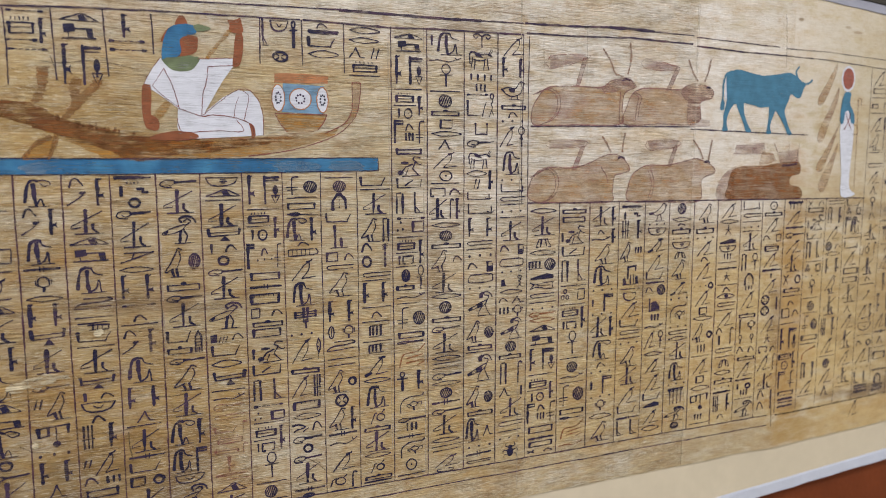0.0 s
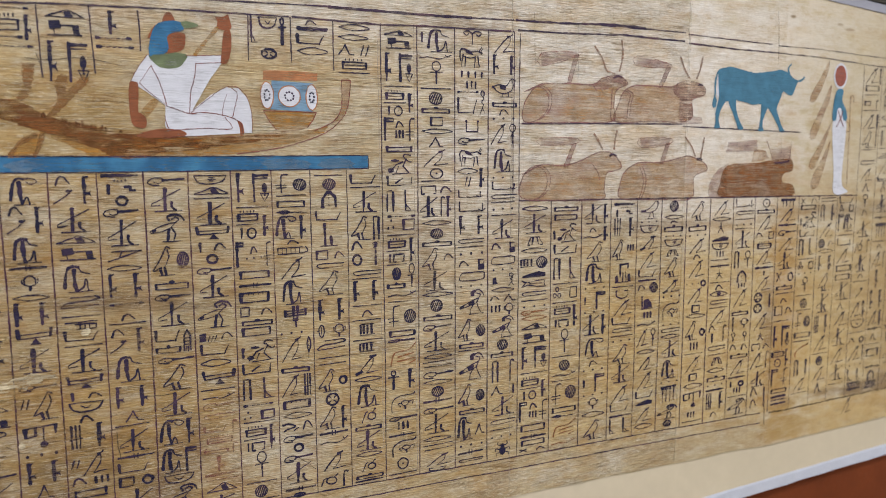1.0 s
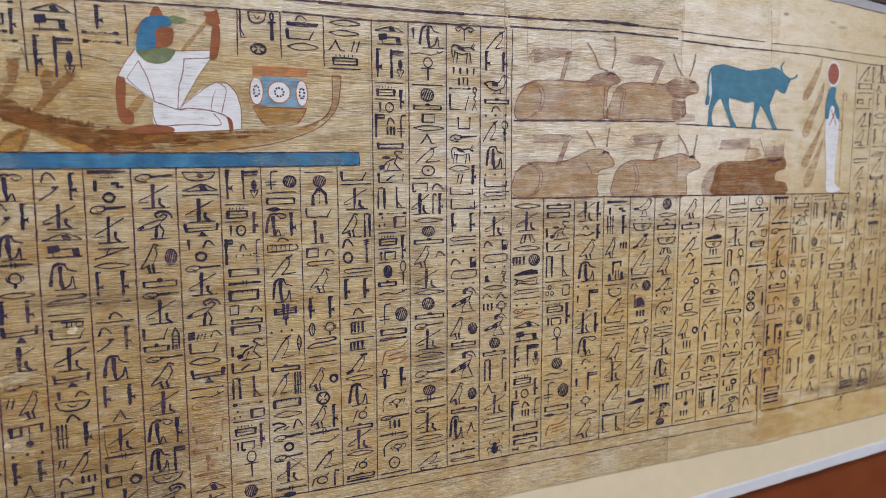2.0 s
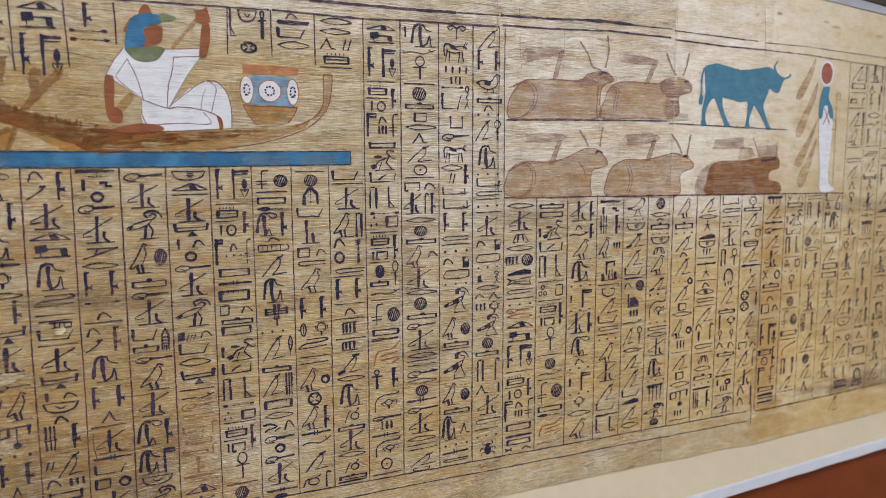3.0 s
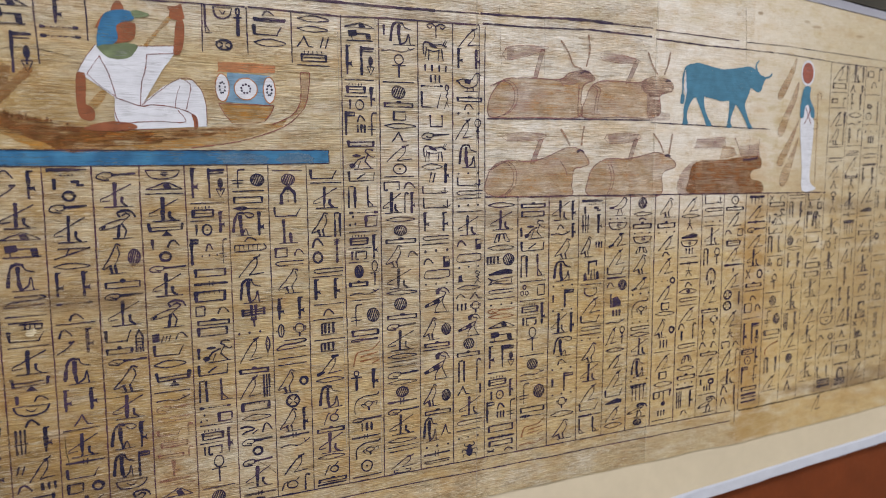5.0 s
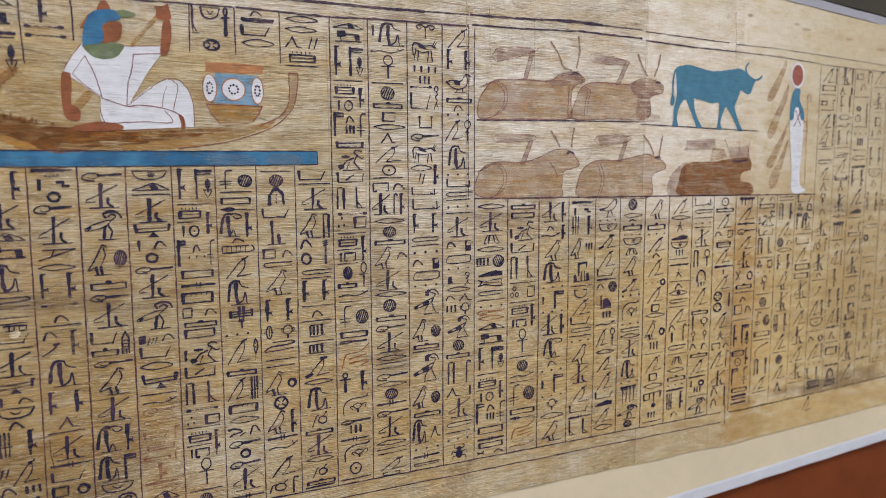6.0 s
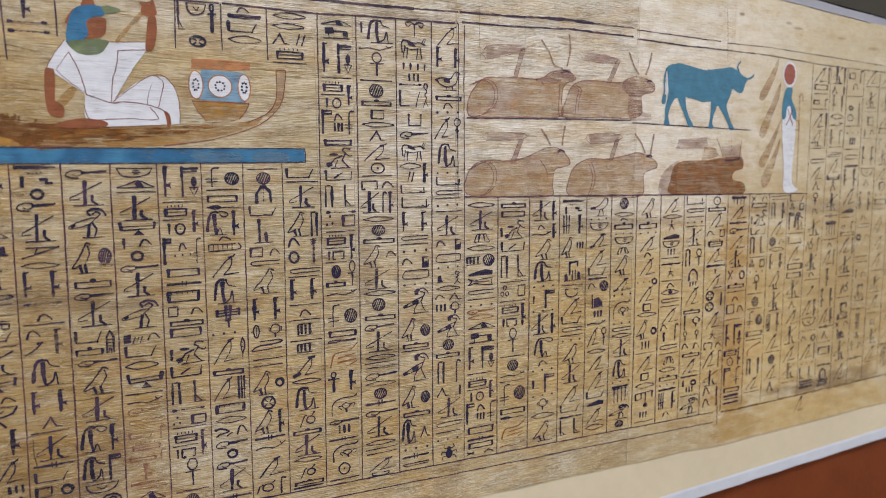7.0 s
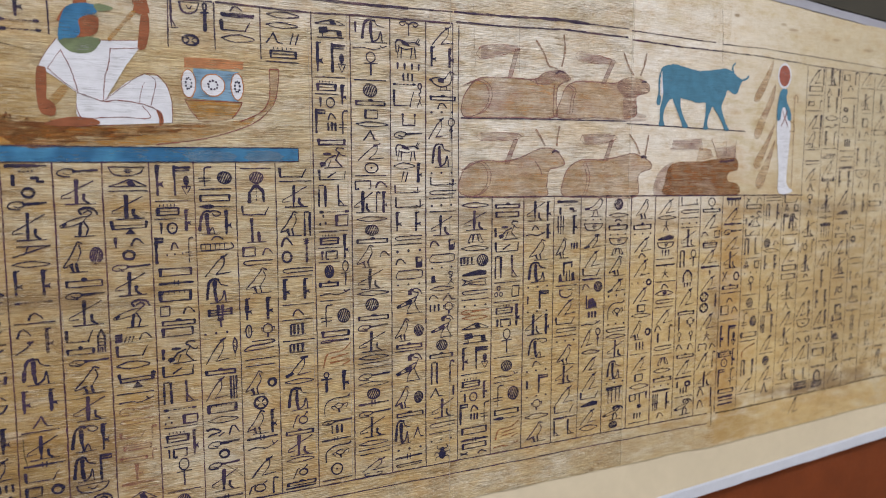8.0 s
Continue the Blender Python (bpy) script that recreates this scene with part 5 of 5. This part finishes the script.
# the seated painted figure as one plain shape
fig = Pen(lift=0.00024)
FIG_MATS = [WHITE, SKIN, BLUE, GREEN, RED_LINE, LINE_INK, GOLD]
for mat, rise, text in ((6, -0.00003, "-207.4,220.2 -204.3,219.2 -208.8,212.3 -212.6,210.5 -213.0,213.2"), (1, 0.0, "-216.9,228.1 -213.3,228.8 -213.1,221.1 -213.5,213.8 -210.5,209.4 -210.6,207.1 -215.8,207.0 -217.5,214.8"),
                        (0, 0.0, "-208.3,242.1 -190.5,242.7 -173.4,244.1 -173.3,240.1 -179.4,231.4 -188.3,215.8 -178.9,224.0 -171.7,228.0 -165.4,227.8 -161.0,222.7 -159.2,215.1 -159.2,204.9 -192.1,202.4 -200.2,204.0 -201.6,207.9 -200.9,217.6 -209.3,224.0 -216.4,228.7 -212.4,236.1"),
                        (1, 0.00006, "-173.5,240.1 -173.0,246.4 -171.6,256.3 -168.5,257.1 -168.1,249.6 -170.1,240.9"), (1, 0.00006, "-174.9,257.7 -174.5,261.1 -175.5,263.0 -171.0,263.7 -169.3,265.0 -168.3,261.6 -167.9,257.7 -171.8,256.8"),
                        (3, 0.00006, "-206.9,243.0 -190.5,243.9 -191.2,239.6 -194.5,236.6 -200.9,235.9 -205.1,238.2"),
                        (1, 0.00010, "-199.2,252.5 -191.1,254.2 -190.2,250.3 -191.5,245.8 -196.9,243.7 -200.6,244.0"), (2, 0.00012, "-207.0,241.4 -207.3,245.8 -205.4,253.6 -201.8,258.3 -192.5,259.6 -190.8,255.3 -195.4,253.9 -198.7,251.4 -198.1,245.9 -200.6,242.9 -204.9,242.6"),
                        (1, 0.00005, "-204.3,256.5 -207.6,250.7 -206.1,250.8 -201.1,257.3"), (1, 0.00005, "-200.5,258.2 -199.3,262.4 -197.1,264.0 -195.1,261.1 -195.2,258.9"),
                        (3, 0.00014, "-192.0,259.1 -189.3,259.9 -183.4,258.2 -190.0,256.2"), (1, 0.00002, "-215.7,213.5 -212.8,213.6 -210.0,210.8 -210.5,206.5 -213.2,206.0 -215.5,207.4 -216.2,210.6"), (1, 0.00004, "-214.5,201.7 -212.9,203.7 -202.2,206.2 -192.8,205.0 -192.9,202.4 -205.6,201.3"), (1, 0.00008, "-166.5,211.3 -164.0,209.6 -163.3,204.8 -165.1,203.0 -165.5,207.2")):
    fig.mat = mat
    fig.fill(curve(place(text), True, 3)[:-1] if mat != 0 else place(text), lift=rise)
fig.mat, fig.lift = 4, 0.00052
for text, wide in (("-206.7,237.0 -203.8,230.7 -201.7,223.8 -200.4,217.4", 0.0008), ("-212.3,228.3 -206.7,237.0", 0.0004), ("-200.4,217.4 -189.7,214.0 -183.4,214.8 -172.2,213.4 -165.1,210.1 -164.2,204.8", 0.0008),
                   ("-185.8,239.1 -186.5,233.0 -188.8,224.4 -189.7,214.0", 0.0007), ("-185.8,239.1 -173.5,240.4", 0.0006), ("-188.9,214.6 -179.7,222.5 -172.3,227.7 -166.0,228.3 -161.0,222.7 -159.2,215.1 -159.2,204.9", 0.0006),
                   ("-168.9,227.6 -166.1,224.8 -167.5,218.0 -168.8,213.0", 0.0006), ("-171.2,224.6 -173.1,219.3 -173.9,213.4", 0.0004), ("-172.8,212.6 -169.6,206.8 -183.7,206.7 -197.4,205.5 -200.5,207.4 -201.4,212.5", 0.0007),
                   ("-212.3,228.1 -208.3,224.1 -200.9,218.2", 0.0005), ("-208.3,242.1 -212.4,236.1 -216.4,228.7", 0.0005), ("-190.5,242.7 -173.4,244.1", 0.0005), ("-203.0,201.1 -192.1,202.4 -165.1,203.0", 0.0005)):
    fig.stroke(curve(place(text)), wide * 0.6, 0.1)
fig.mat = 6
fig.stroke(place("-174.6,257.7 -181.0,249.9 -186.1,243.3"), 0.0019, 0.1)
part("painted_figure", fig.bm, FIG_MATS, papyrus, "plain white-robed painted seated figure with blue headdress")

# the chest on deck
chest = painted("painted_chest", PALE_BLUE, ["-148.4,232.7 -126.5,232.6 -126.9,217.1 -149.4,217.2"], papyrus, "painted blue chest with white ovals and terracotta lid", smooth=False, lift=0.00012)
painted("lid", TERRA, ["-152.9,238.1 -138.7,238.3 -123.9,237.9 -124.3,233.4 -138.8,233.2 -152.8,232.8"], chest, "terracotta painted lid", smooth=False, lift=0.00016, grain=0.0004)
for c, rx, rz in ((place("-139.3,224.8")[0], 0.0058, 0.0056), (place("-151.0,224.9")[0], 0.0034, 0.0070), (place("-127.3,224.7")[0], 0.0031, 0.0068)):
    oval_part = painted("oval", WHITE, [oval(c[0], c[1], rx, rz, 24)], chest, "white oval with a ring of black dashes", smooth=False, lift=0.0002)
    dash = Pen(lift=0.0003)
    for k in range(9):
        a = k * math.tau / 9
        p, q = [(c[0] + rx * 0.40 * math.cos(b), c[1] + rz * 0.40 * math.sin(b)) for b in (a, a + 0.26)]
        dash.stroke([p, q], 0.0010, 0.0)
    part("dash_ring", dash.bm, INK, oval_part)
    rim = Pen(lift=0.00026)
    rim.stroke(oval(c[0], c[1], rx, rz, 24) + [(c[0] + rx, c[1])], 0.0006, 0.0)
    part("rim", rim.bm, TERRA, oval_part)
painted("bowl", GOLD, ["-153.0,216.8 -125.0,216.8 -127.6,211.2 -130.2,207.8 -146.7,207.0 -149.6,211.2"], chest, "ochre washed bowl base", smooth=False, lift=0.0001, lines=["-153.0,216.5 -149.6,210.6 -146.7,207.0", "-125.0,216.8 -127.0,212.5 -130.2,208.4", "-153.0,216.8 -125.0,216.8"], wide=0.0005)


HORN = ink_material("horn_wash", (0.25, 0.14, 0.09), 0.6, thin=0.25)


# the cattle in two registers
def cow(body, haunch, horns, whisk, stem, mat=DUN, label="reclining dun-washed cow with thin red outline"):
    ob = painted("painted_cow", mat, [body], papyrus, label, lift=0.0001, lines=[curve(place(body), True, 4)] + horns[2:], wide=0.0007, line_mat=COW_LINE, grain=0.0004)
    for text in horns[:2]:
        painted("horn", MAUVE, [], ob, lift=0.0002, lines=[text], line_mat=HORN, wide=0.0014)
    if haunch:
        inner = " ".join("%.1f,%.1f" % (1000 * x - 2.2, 1000 * z - 0.6) for x, z in place(haunch))
        painted("haunch", MAUVE, [], ob, lift=0.00018, lines=[haunch, inner], line_mat=COW_LINE, wide=0.0006)
    painted("whisk", MAUVE, [whisk], ob, "mauve washed flail", smooth=False, lift=0.00014, lines=[curve(place(whisk), True, 2)], line_mat=FADED_RED, wide=0.0005)
    painted("whisk_stem", MAUVE, [stem], ob, smooth=False, lift=0.00012, lines=[place(stem) + place(stem)[:1]], line_mat=FADED_RED, wide=0.0004)
    return ob


cow("3.3,216.1 2.9,224.1 7.0,232.1 14.7,238.7 35.2,240.4 53.6,240.6 60.7,244.9 70.5,247.4 77.0,246.1 80.6,242.0 72.0,237.8 70.0,227.7 68.9,217.6 35.5,216.1 11.7,215.1",
    "5.9,234.4 15.5,238.0 22.5,233.7 22.6,225.2 17.5,218.8 9.8,215.7", ["54.5,264.7 60.5,257.2 64.0,250.1 70.4,248.4", "75.1,270.1 76.2,260.3 73.9,250.1", "53.6,240.6 56.6,236.9", "68.5,238.3 68.0,220.4 71.1,217.7"],
    "15.3,257.9 41.0,260.4 43.0,258.2 15.4,249.8", "39.4,257.9 42.6,258.8 37.2,240.9 34.4,240.7")
cow("71.5,217.7 73.9,229.3 78.9,238.3 90.4,241.9 115.6,242.1 123.6,245.2 133.1,246.9 145.1,243.2 144.3,237.4 134.6,234.1 133.2,220.3 100.1,218.5",
    "80.7,238.4 85.2,235.8 83.6,229.1 82.9,221.1", ["123.4,262.4 128.1,253.4 132.1,248.4", "142.7,263.9 140.6,255.0 137.9,248.8"],
    "87.7,260.9 115.1,257.2 112.9,254.5 86.9,254.7", "113.3,256.7 116.6,256.6 108.7,241.2 105.4,241.0")
cow("2.4,168.3 2.3,179.3 8.0,186.6 17.8,189.1 31.7,188.7 44.0,191.4 56.5,196.6 65.0,197.9 72.0,195.2 77.5,187.9 71.4,185.3 65.3,183.4 63.8,173.1 62.2,166.5 27.9,166.4",
    "5.0,183.4 15.8,188.4 22.2,183.6 22.3,174.9 16.8,168.9 10.1,166.8", ["55.0,209.1 58.5,204.9 62.0,199.3", "73.0,211.6 71.8,206.1 71.1,199.5", "54.5,189.4 58.8,184.0 60.2,178.6"],
    "15.7,205.7 42.5,206.2 40.5,202.3 15.7,201.2", "38.9,202.2 42.2,203.4 35.8,187.7 32.6,187.6")
cow("77.5,166.8 76.4,176.1 80.6,185.4 91.7,190.8 107.9,191.0 124.4,194.0 134.1,195.7 147.2,190.9 149.9,185.8 138.6,181.0 137.2,166.1 106.3,165.9",
    "94.5,188.2 97.5,180.7 96.8,173.2 94.2,167.1", ["129.7,208.7 135.8,202.0 139.0,195.8", "146.5,208.5 145.2,201.4 144.0,194.8"],
    "91.3,207.1 117.7,207.6 115.5,203.3 93.3,200.8", "113.6,203.7 116.9,204.5 111.7,190.3 108.8,190.3")
dark = painted("painted_cow", HIDE, ["163.0,167.2 163.0,178.0 165.8,186.8 175.0,190.6 196.5,191.3 213.0,193.7 230.8,194.0 233.0,186.0 224.5,183.4 223.1,177.5 233.7,175.0 233.6,166.9 197.8,166.2"], papyrus,
               "reclining dark brown washed cow", lift=0.00014, grain=0.0003)
painted("haunch", MAUVE, ["153.2,166.8 153.3,177.2 159.6,185.6 169.8,190.5 168.1,181.2 168.8,166.7"], dark, lift=0.0001, grain=0.0003)
painted("whisk", MAUVE, ["169.1,205.6 195.6,208.0 197.7,199.5 166.8,198.8"], dark, "mauve washed flail", smooth=False, lift=0.00012, grain=0.0006)
painted("neck", DUN, ["193.8,201.1 204.8,200.5 208.5,194.8 191.1,190.4"], dark, smooth=False, lift=0.00011)
painted("head", MAUVE, ["210.4,201.5 229.6,203.6 231.4,193.6 211.9,193.2"], dark, smooth=False, lift=0.0001, lines=["205.6,207.1 209.3,200.6 211.9,194.1", "230.5,207.8 229.8,200.7 229.0,194.4", "220.2,206.7 220.7,198.4"], line_mat=FADED_RED)
painted("brow", LINE_INK, [], dark, lift=0.00022, lines=["214.3,191.6 221.7,191.7 228.5,193.1"], line_mat=LINE_INK, wide=0.0016)
for text in ("69.6,245.5 72.6,246.8 75.7,246.3", "67.7,195.1 70.3,196.2 72.9,195.2", "139.1,243.9 141.0,244.8 143.0,244.6", "140.6,193.2 143.0,194.0 145.1,193.2"):
    painted("painted_eye", INK, [], papyrus, "small dark painted eye of a cow", lift=0.00026, lines=[text], line_mat=LINE_INK, wide=0.0013)
painted("painted_foreleg", MAUVE, ["124.0,234.5 134.8,234.0 135.9,223.2 143.6,222.5 144.3,218.1 126.1,217.0 123.8,221.9"], papyrus, "mauve washed foreleg of a reclining cow", smooth=False, lift=0.00012)
for text in ("58.9,242.9 66.6,246.4 74.5,248.3 78.0,245.7 79.8,242.1 75.9,240.0 70.2,240.7 63.5,237.6 54.6,238.1 50.1,239.7", "119.8,243.1 127.2,245.4 134.7,246.1 141.9,244.5 145.1,241.4 145.8,238.0 140.2,236.6 134.8,234.0 124.0,234.5 118.5,239.2"):
    painted("painted_muzzle", MAUVE, [text], papyrus, "mauve washed head of a reclining cow", lift=0.00016)

bull = painted("painted_bull", BULL_BLUE, ["157.6,254.8 166.6,258.5 173.4,257.9 190.4,255.6 206.6,257.5 216.0,259.0 224.0,257.1 228.8,253.8 233.5,252.0 231.5,247.8 228.9,241.9 225.0,241.2 219.1,243.7 216.6,238.7 212.0,231.9 204.3,230.7 198.6,233.7 190.0,232.8 184.6,234.1 172.9,235.5 165.7,234.3 159.6,233.2 158.2,240.1 157.4,248.6"],
               papyrus, "solid blue painted standing bull", lift=0.00016)
for text in ("217.6,241.6 213.6,232.0 215.7,225.5 218.9,219.1 222.6,214.7 218.1,214.1 214.9,219.3 210.1,225.7 204.7,232.4 207.2,238.2", "205.2,233.2 201.3,223.7 200.5,218.4 201.8,214.8 196.9,214.6 197.7,220.3 198.4,226.8 198.5,236.1 202.8,237.1",
             "173.8,238.7 174.8,229.3 178.3,221.5 182.3,215.7 177.5,215.1 175.2,219.8 171.2,227.1 167.2,234.4 168.6,238.4", "166.6,237.5 161.7,230.2 159.4,225.0 159.1,219.9 160.3,216.0 155.3,215.4 156.0,220.5 155.8,226.4 157.5,233.1 159.3,238.6"):
    painted("leg", BULL_BLUE, [text], bull, lift=0.00017)
for text in ("224.6,256.4 223.2,260.3 225.9,263.8", "230.0,251.8 235.8,252.2 239.7,254.9"):
    painted("horn", BULL_BLUE, [], bull, lift=0.0002, lines=[text], line_mat=BULL_BLUE, wide=0.0015)
painted("tail", BULL_BLUE, ["153.8,236.8 156.4,235.4 155.6,229.9 152.6,230.5"], bull, lift=0.00018, lines=["163.6,257.1 157.1,254.7 154.8,248.4 154.7,239.9 154.0,232.9"], line_mat=BULL_BLUE, wide=0.0015)
painted("flank", WHITE, ["156.7,251.6 158.2,252.5 158.0,245.9 158.3,238.2 156.4,236.9 156.6,243.9"], bull, "pale gap between tail and flank", lift=0.00012)

for text in ("264.4,268.4 265.3,264.3 261.7,254.7 255.9,243.4 251.5,237.7 247.3,237.0 247.6,242.1 255.7,254.3", "268.1,250.9 267.6,240.2 261.3,226.7 255.0,212.0 250.4,209.3 248.8,215.2 257.3,230.8",
             "271.3,223.7 266.1,209.7 259.7,196.2 255.4,188.0 250.1,187.5 250.3,193.0 259.1,205.7", "271.1,209.0 268.3,196.8 264.8,185.5 259.5,173.7 254.1,172.0 253.0,179.3 262.3,194.5"):
    painted("painted_oar", DUN, [text], papyrus, "brown washed upright steering oar", lift=0.00012, lines=[text], line_mat=MAUVE, wide=0.0004)

# the standing wrapped painted figure as one plain shape
fig = Pen(lift=0.0002)
for mat, rise, text in ((0, 0.0, "274.9,233.3 284.9,233.8 287.4,217.4 285.9,186.6 286.9,174.2 293.7,169.3 277.8,168.0 276.5,186.5 272.4,216.9"), (1, 0.00008, "276.3,248.0 281.9,247.5 281.3,239.7 286.3,232.2 287.5,224.8 283.6,225.1 280.5,233.6 276.8,232.6 275.5,224.7 271.8,224.6 271.7,234.9 273.5,244.4")):
    fig.mat = mat
    fig.fill(curve(place(text), True, 3)[:-1], lift=rise)
c = place("278.0,258.0")[0]
fig.mat = 0
fig.fill(oval(c[0], c[1], 0.0074, 0.0098, 24), lift=-0.00004)
fig.mat = 2
fig.fill(oval(c[0], c[1], 0.0060, 0.0080, 24), lift=0.00004)
fig.mat, fig.lift = 3, 0.0005
for text in ("277.5,231.7 280.4,225.8 284.0,219.9", "282.5,232.0 280.4,225.8 276.5,219.6"):
    fig.stroke(curve(place(text)), 0.0009, 0.1)
part("painted_figure", fig.bm, [WHITE, BULL_BLUE, SUNRED, RED_LINE], papyrus, "plain white wrapped standing figure under a red disc")
painted("painted_staff", DUN, [], papyrus, "thin brown staff", lift=0.00012, lines=["289.4,241.0 291.1,243.7 293.7,243.0 294.0,238.6", "290.5,242.8 290.9,221.9 292.1,173.3", "286.3,223.5 290.2,222.7 291.9,216.7 286.9,216.1"], line_mat=DUN, wide=0.0012)

# Wear: lost surface, flakes and cracks
def loss(text, label="pale patch where the surface is lost"):
    pen = Pen(lift=0.00045)
    pen.fill(curve(place(text), True, 4)[:-1], grain=0.0005)
    part("lost_patch", pen.bm, CHALK, papyrus, label)


CHALK = ink_material("bare_pith", (0.60, 0.51, 0.345), 0.7, thin=0.04)
FRAY = ink_material("frayed_pith", (0.60, 0.52, 0.40), 1.0, thin=0.45)
loss("-284.2,80.0 -281.7,82.6 -277.5,83.2 -274.0,85.1 -270.7,84.7 -267.2,86.6 -263.4,85.0 -258.0,85.0 -256.1,82.7 -261.6,82.8 -264.6,81.1 -268.0,80.4 -270.1,78.3 -274.3,80.0 -277.3,78.1 -281.1,78.0")
loss("-274.6,50.6 -273.6,52.2 -272.0,51.0 -272.3,49.3 -274.0,49.0")
loss("-244.4,105.7 -241.3,106.9 -240.4,104.8 -242.5,102.9 -245.0,103.4")
for text, wide in (("-260.7,237.4 -253.7,236.8 -239.3,238.8 -229.5,238.0 -218.1,235.7", 0.0005), ("-255.9,239.8 -254.4,234.1 -253.5,228.4", 0.0006), ("10.2,281.9 10.6,271.4 10.7,258.1 11.9,246.2", 0.00022), ("210.8,300.2 212.3,283.6 213.0,262.8", 0.0004),
                   ("-287.8,60.1 -285.1,57.9 -280.9,57.9", 0.0007), ("-279.9,50.8 -274.4,47.0 -267.1,45.9", 0.0004), ("-238.9,52.3 -235.8,52.4 -228.3,53.2 -218.8,54.3", 0.0007), ("-231.6,51.2 -231.4,43.3 -230.2,35.4", 0.0005),
                   ("-219.0,68.4 -208.6,67.7 -203.0,68.3", 0.0005), ("-141.4,23.1 -135.1,18.7 -130.3,13.8", 0.0004), ("215.0,17.5 216.3,3.9 216.5,-10.6", 0.0009), ("41.9,278.0 42.5,267.8 42.4,243.6", 0.0002)):
    ruling(text, wide, "hairline crack in the papyrus", CRACK)
for text, wide in (("-68.4,268 -68.2,220 -68.6,170 -68.2,110 -68.5,60 -68.1,3", 0.0007), ("-89.8,258 -89.6,200 -89.9,120 -89.5,20", 0.0005), ("-5.2,300 -5.0,220 -5.4,120 -5.1,-20", 0.0007),
                   ("131.4,300 131.2,220 131.5,120 131.2,-20", 0.0005), ("-212.0,150 -212.2,110 -211.8,80", 0.0006), ("-120.7,76.9 -107.5,72.8 -90.3,69.6", 0.0004)):
    ruling(text, wide, "frayed pale fibres along a fold", FRAY)
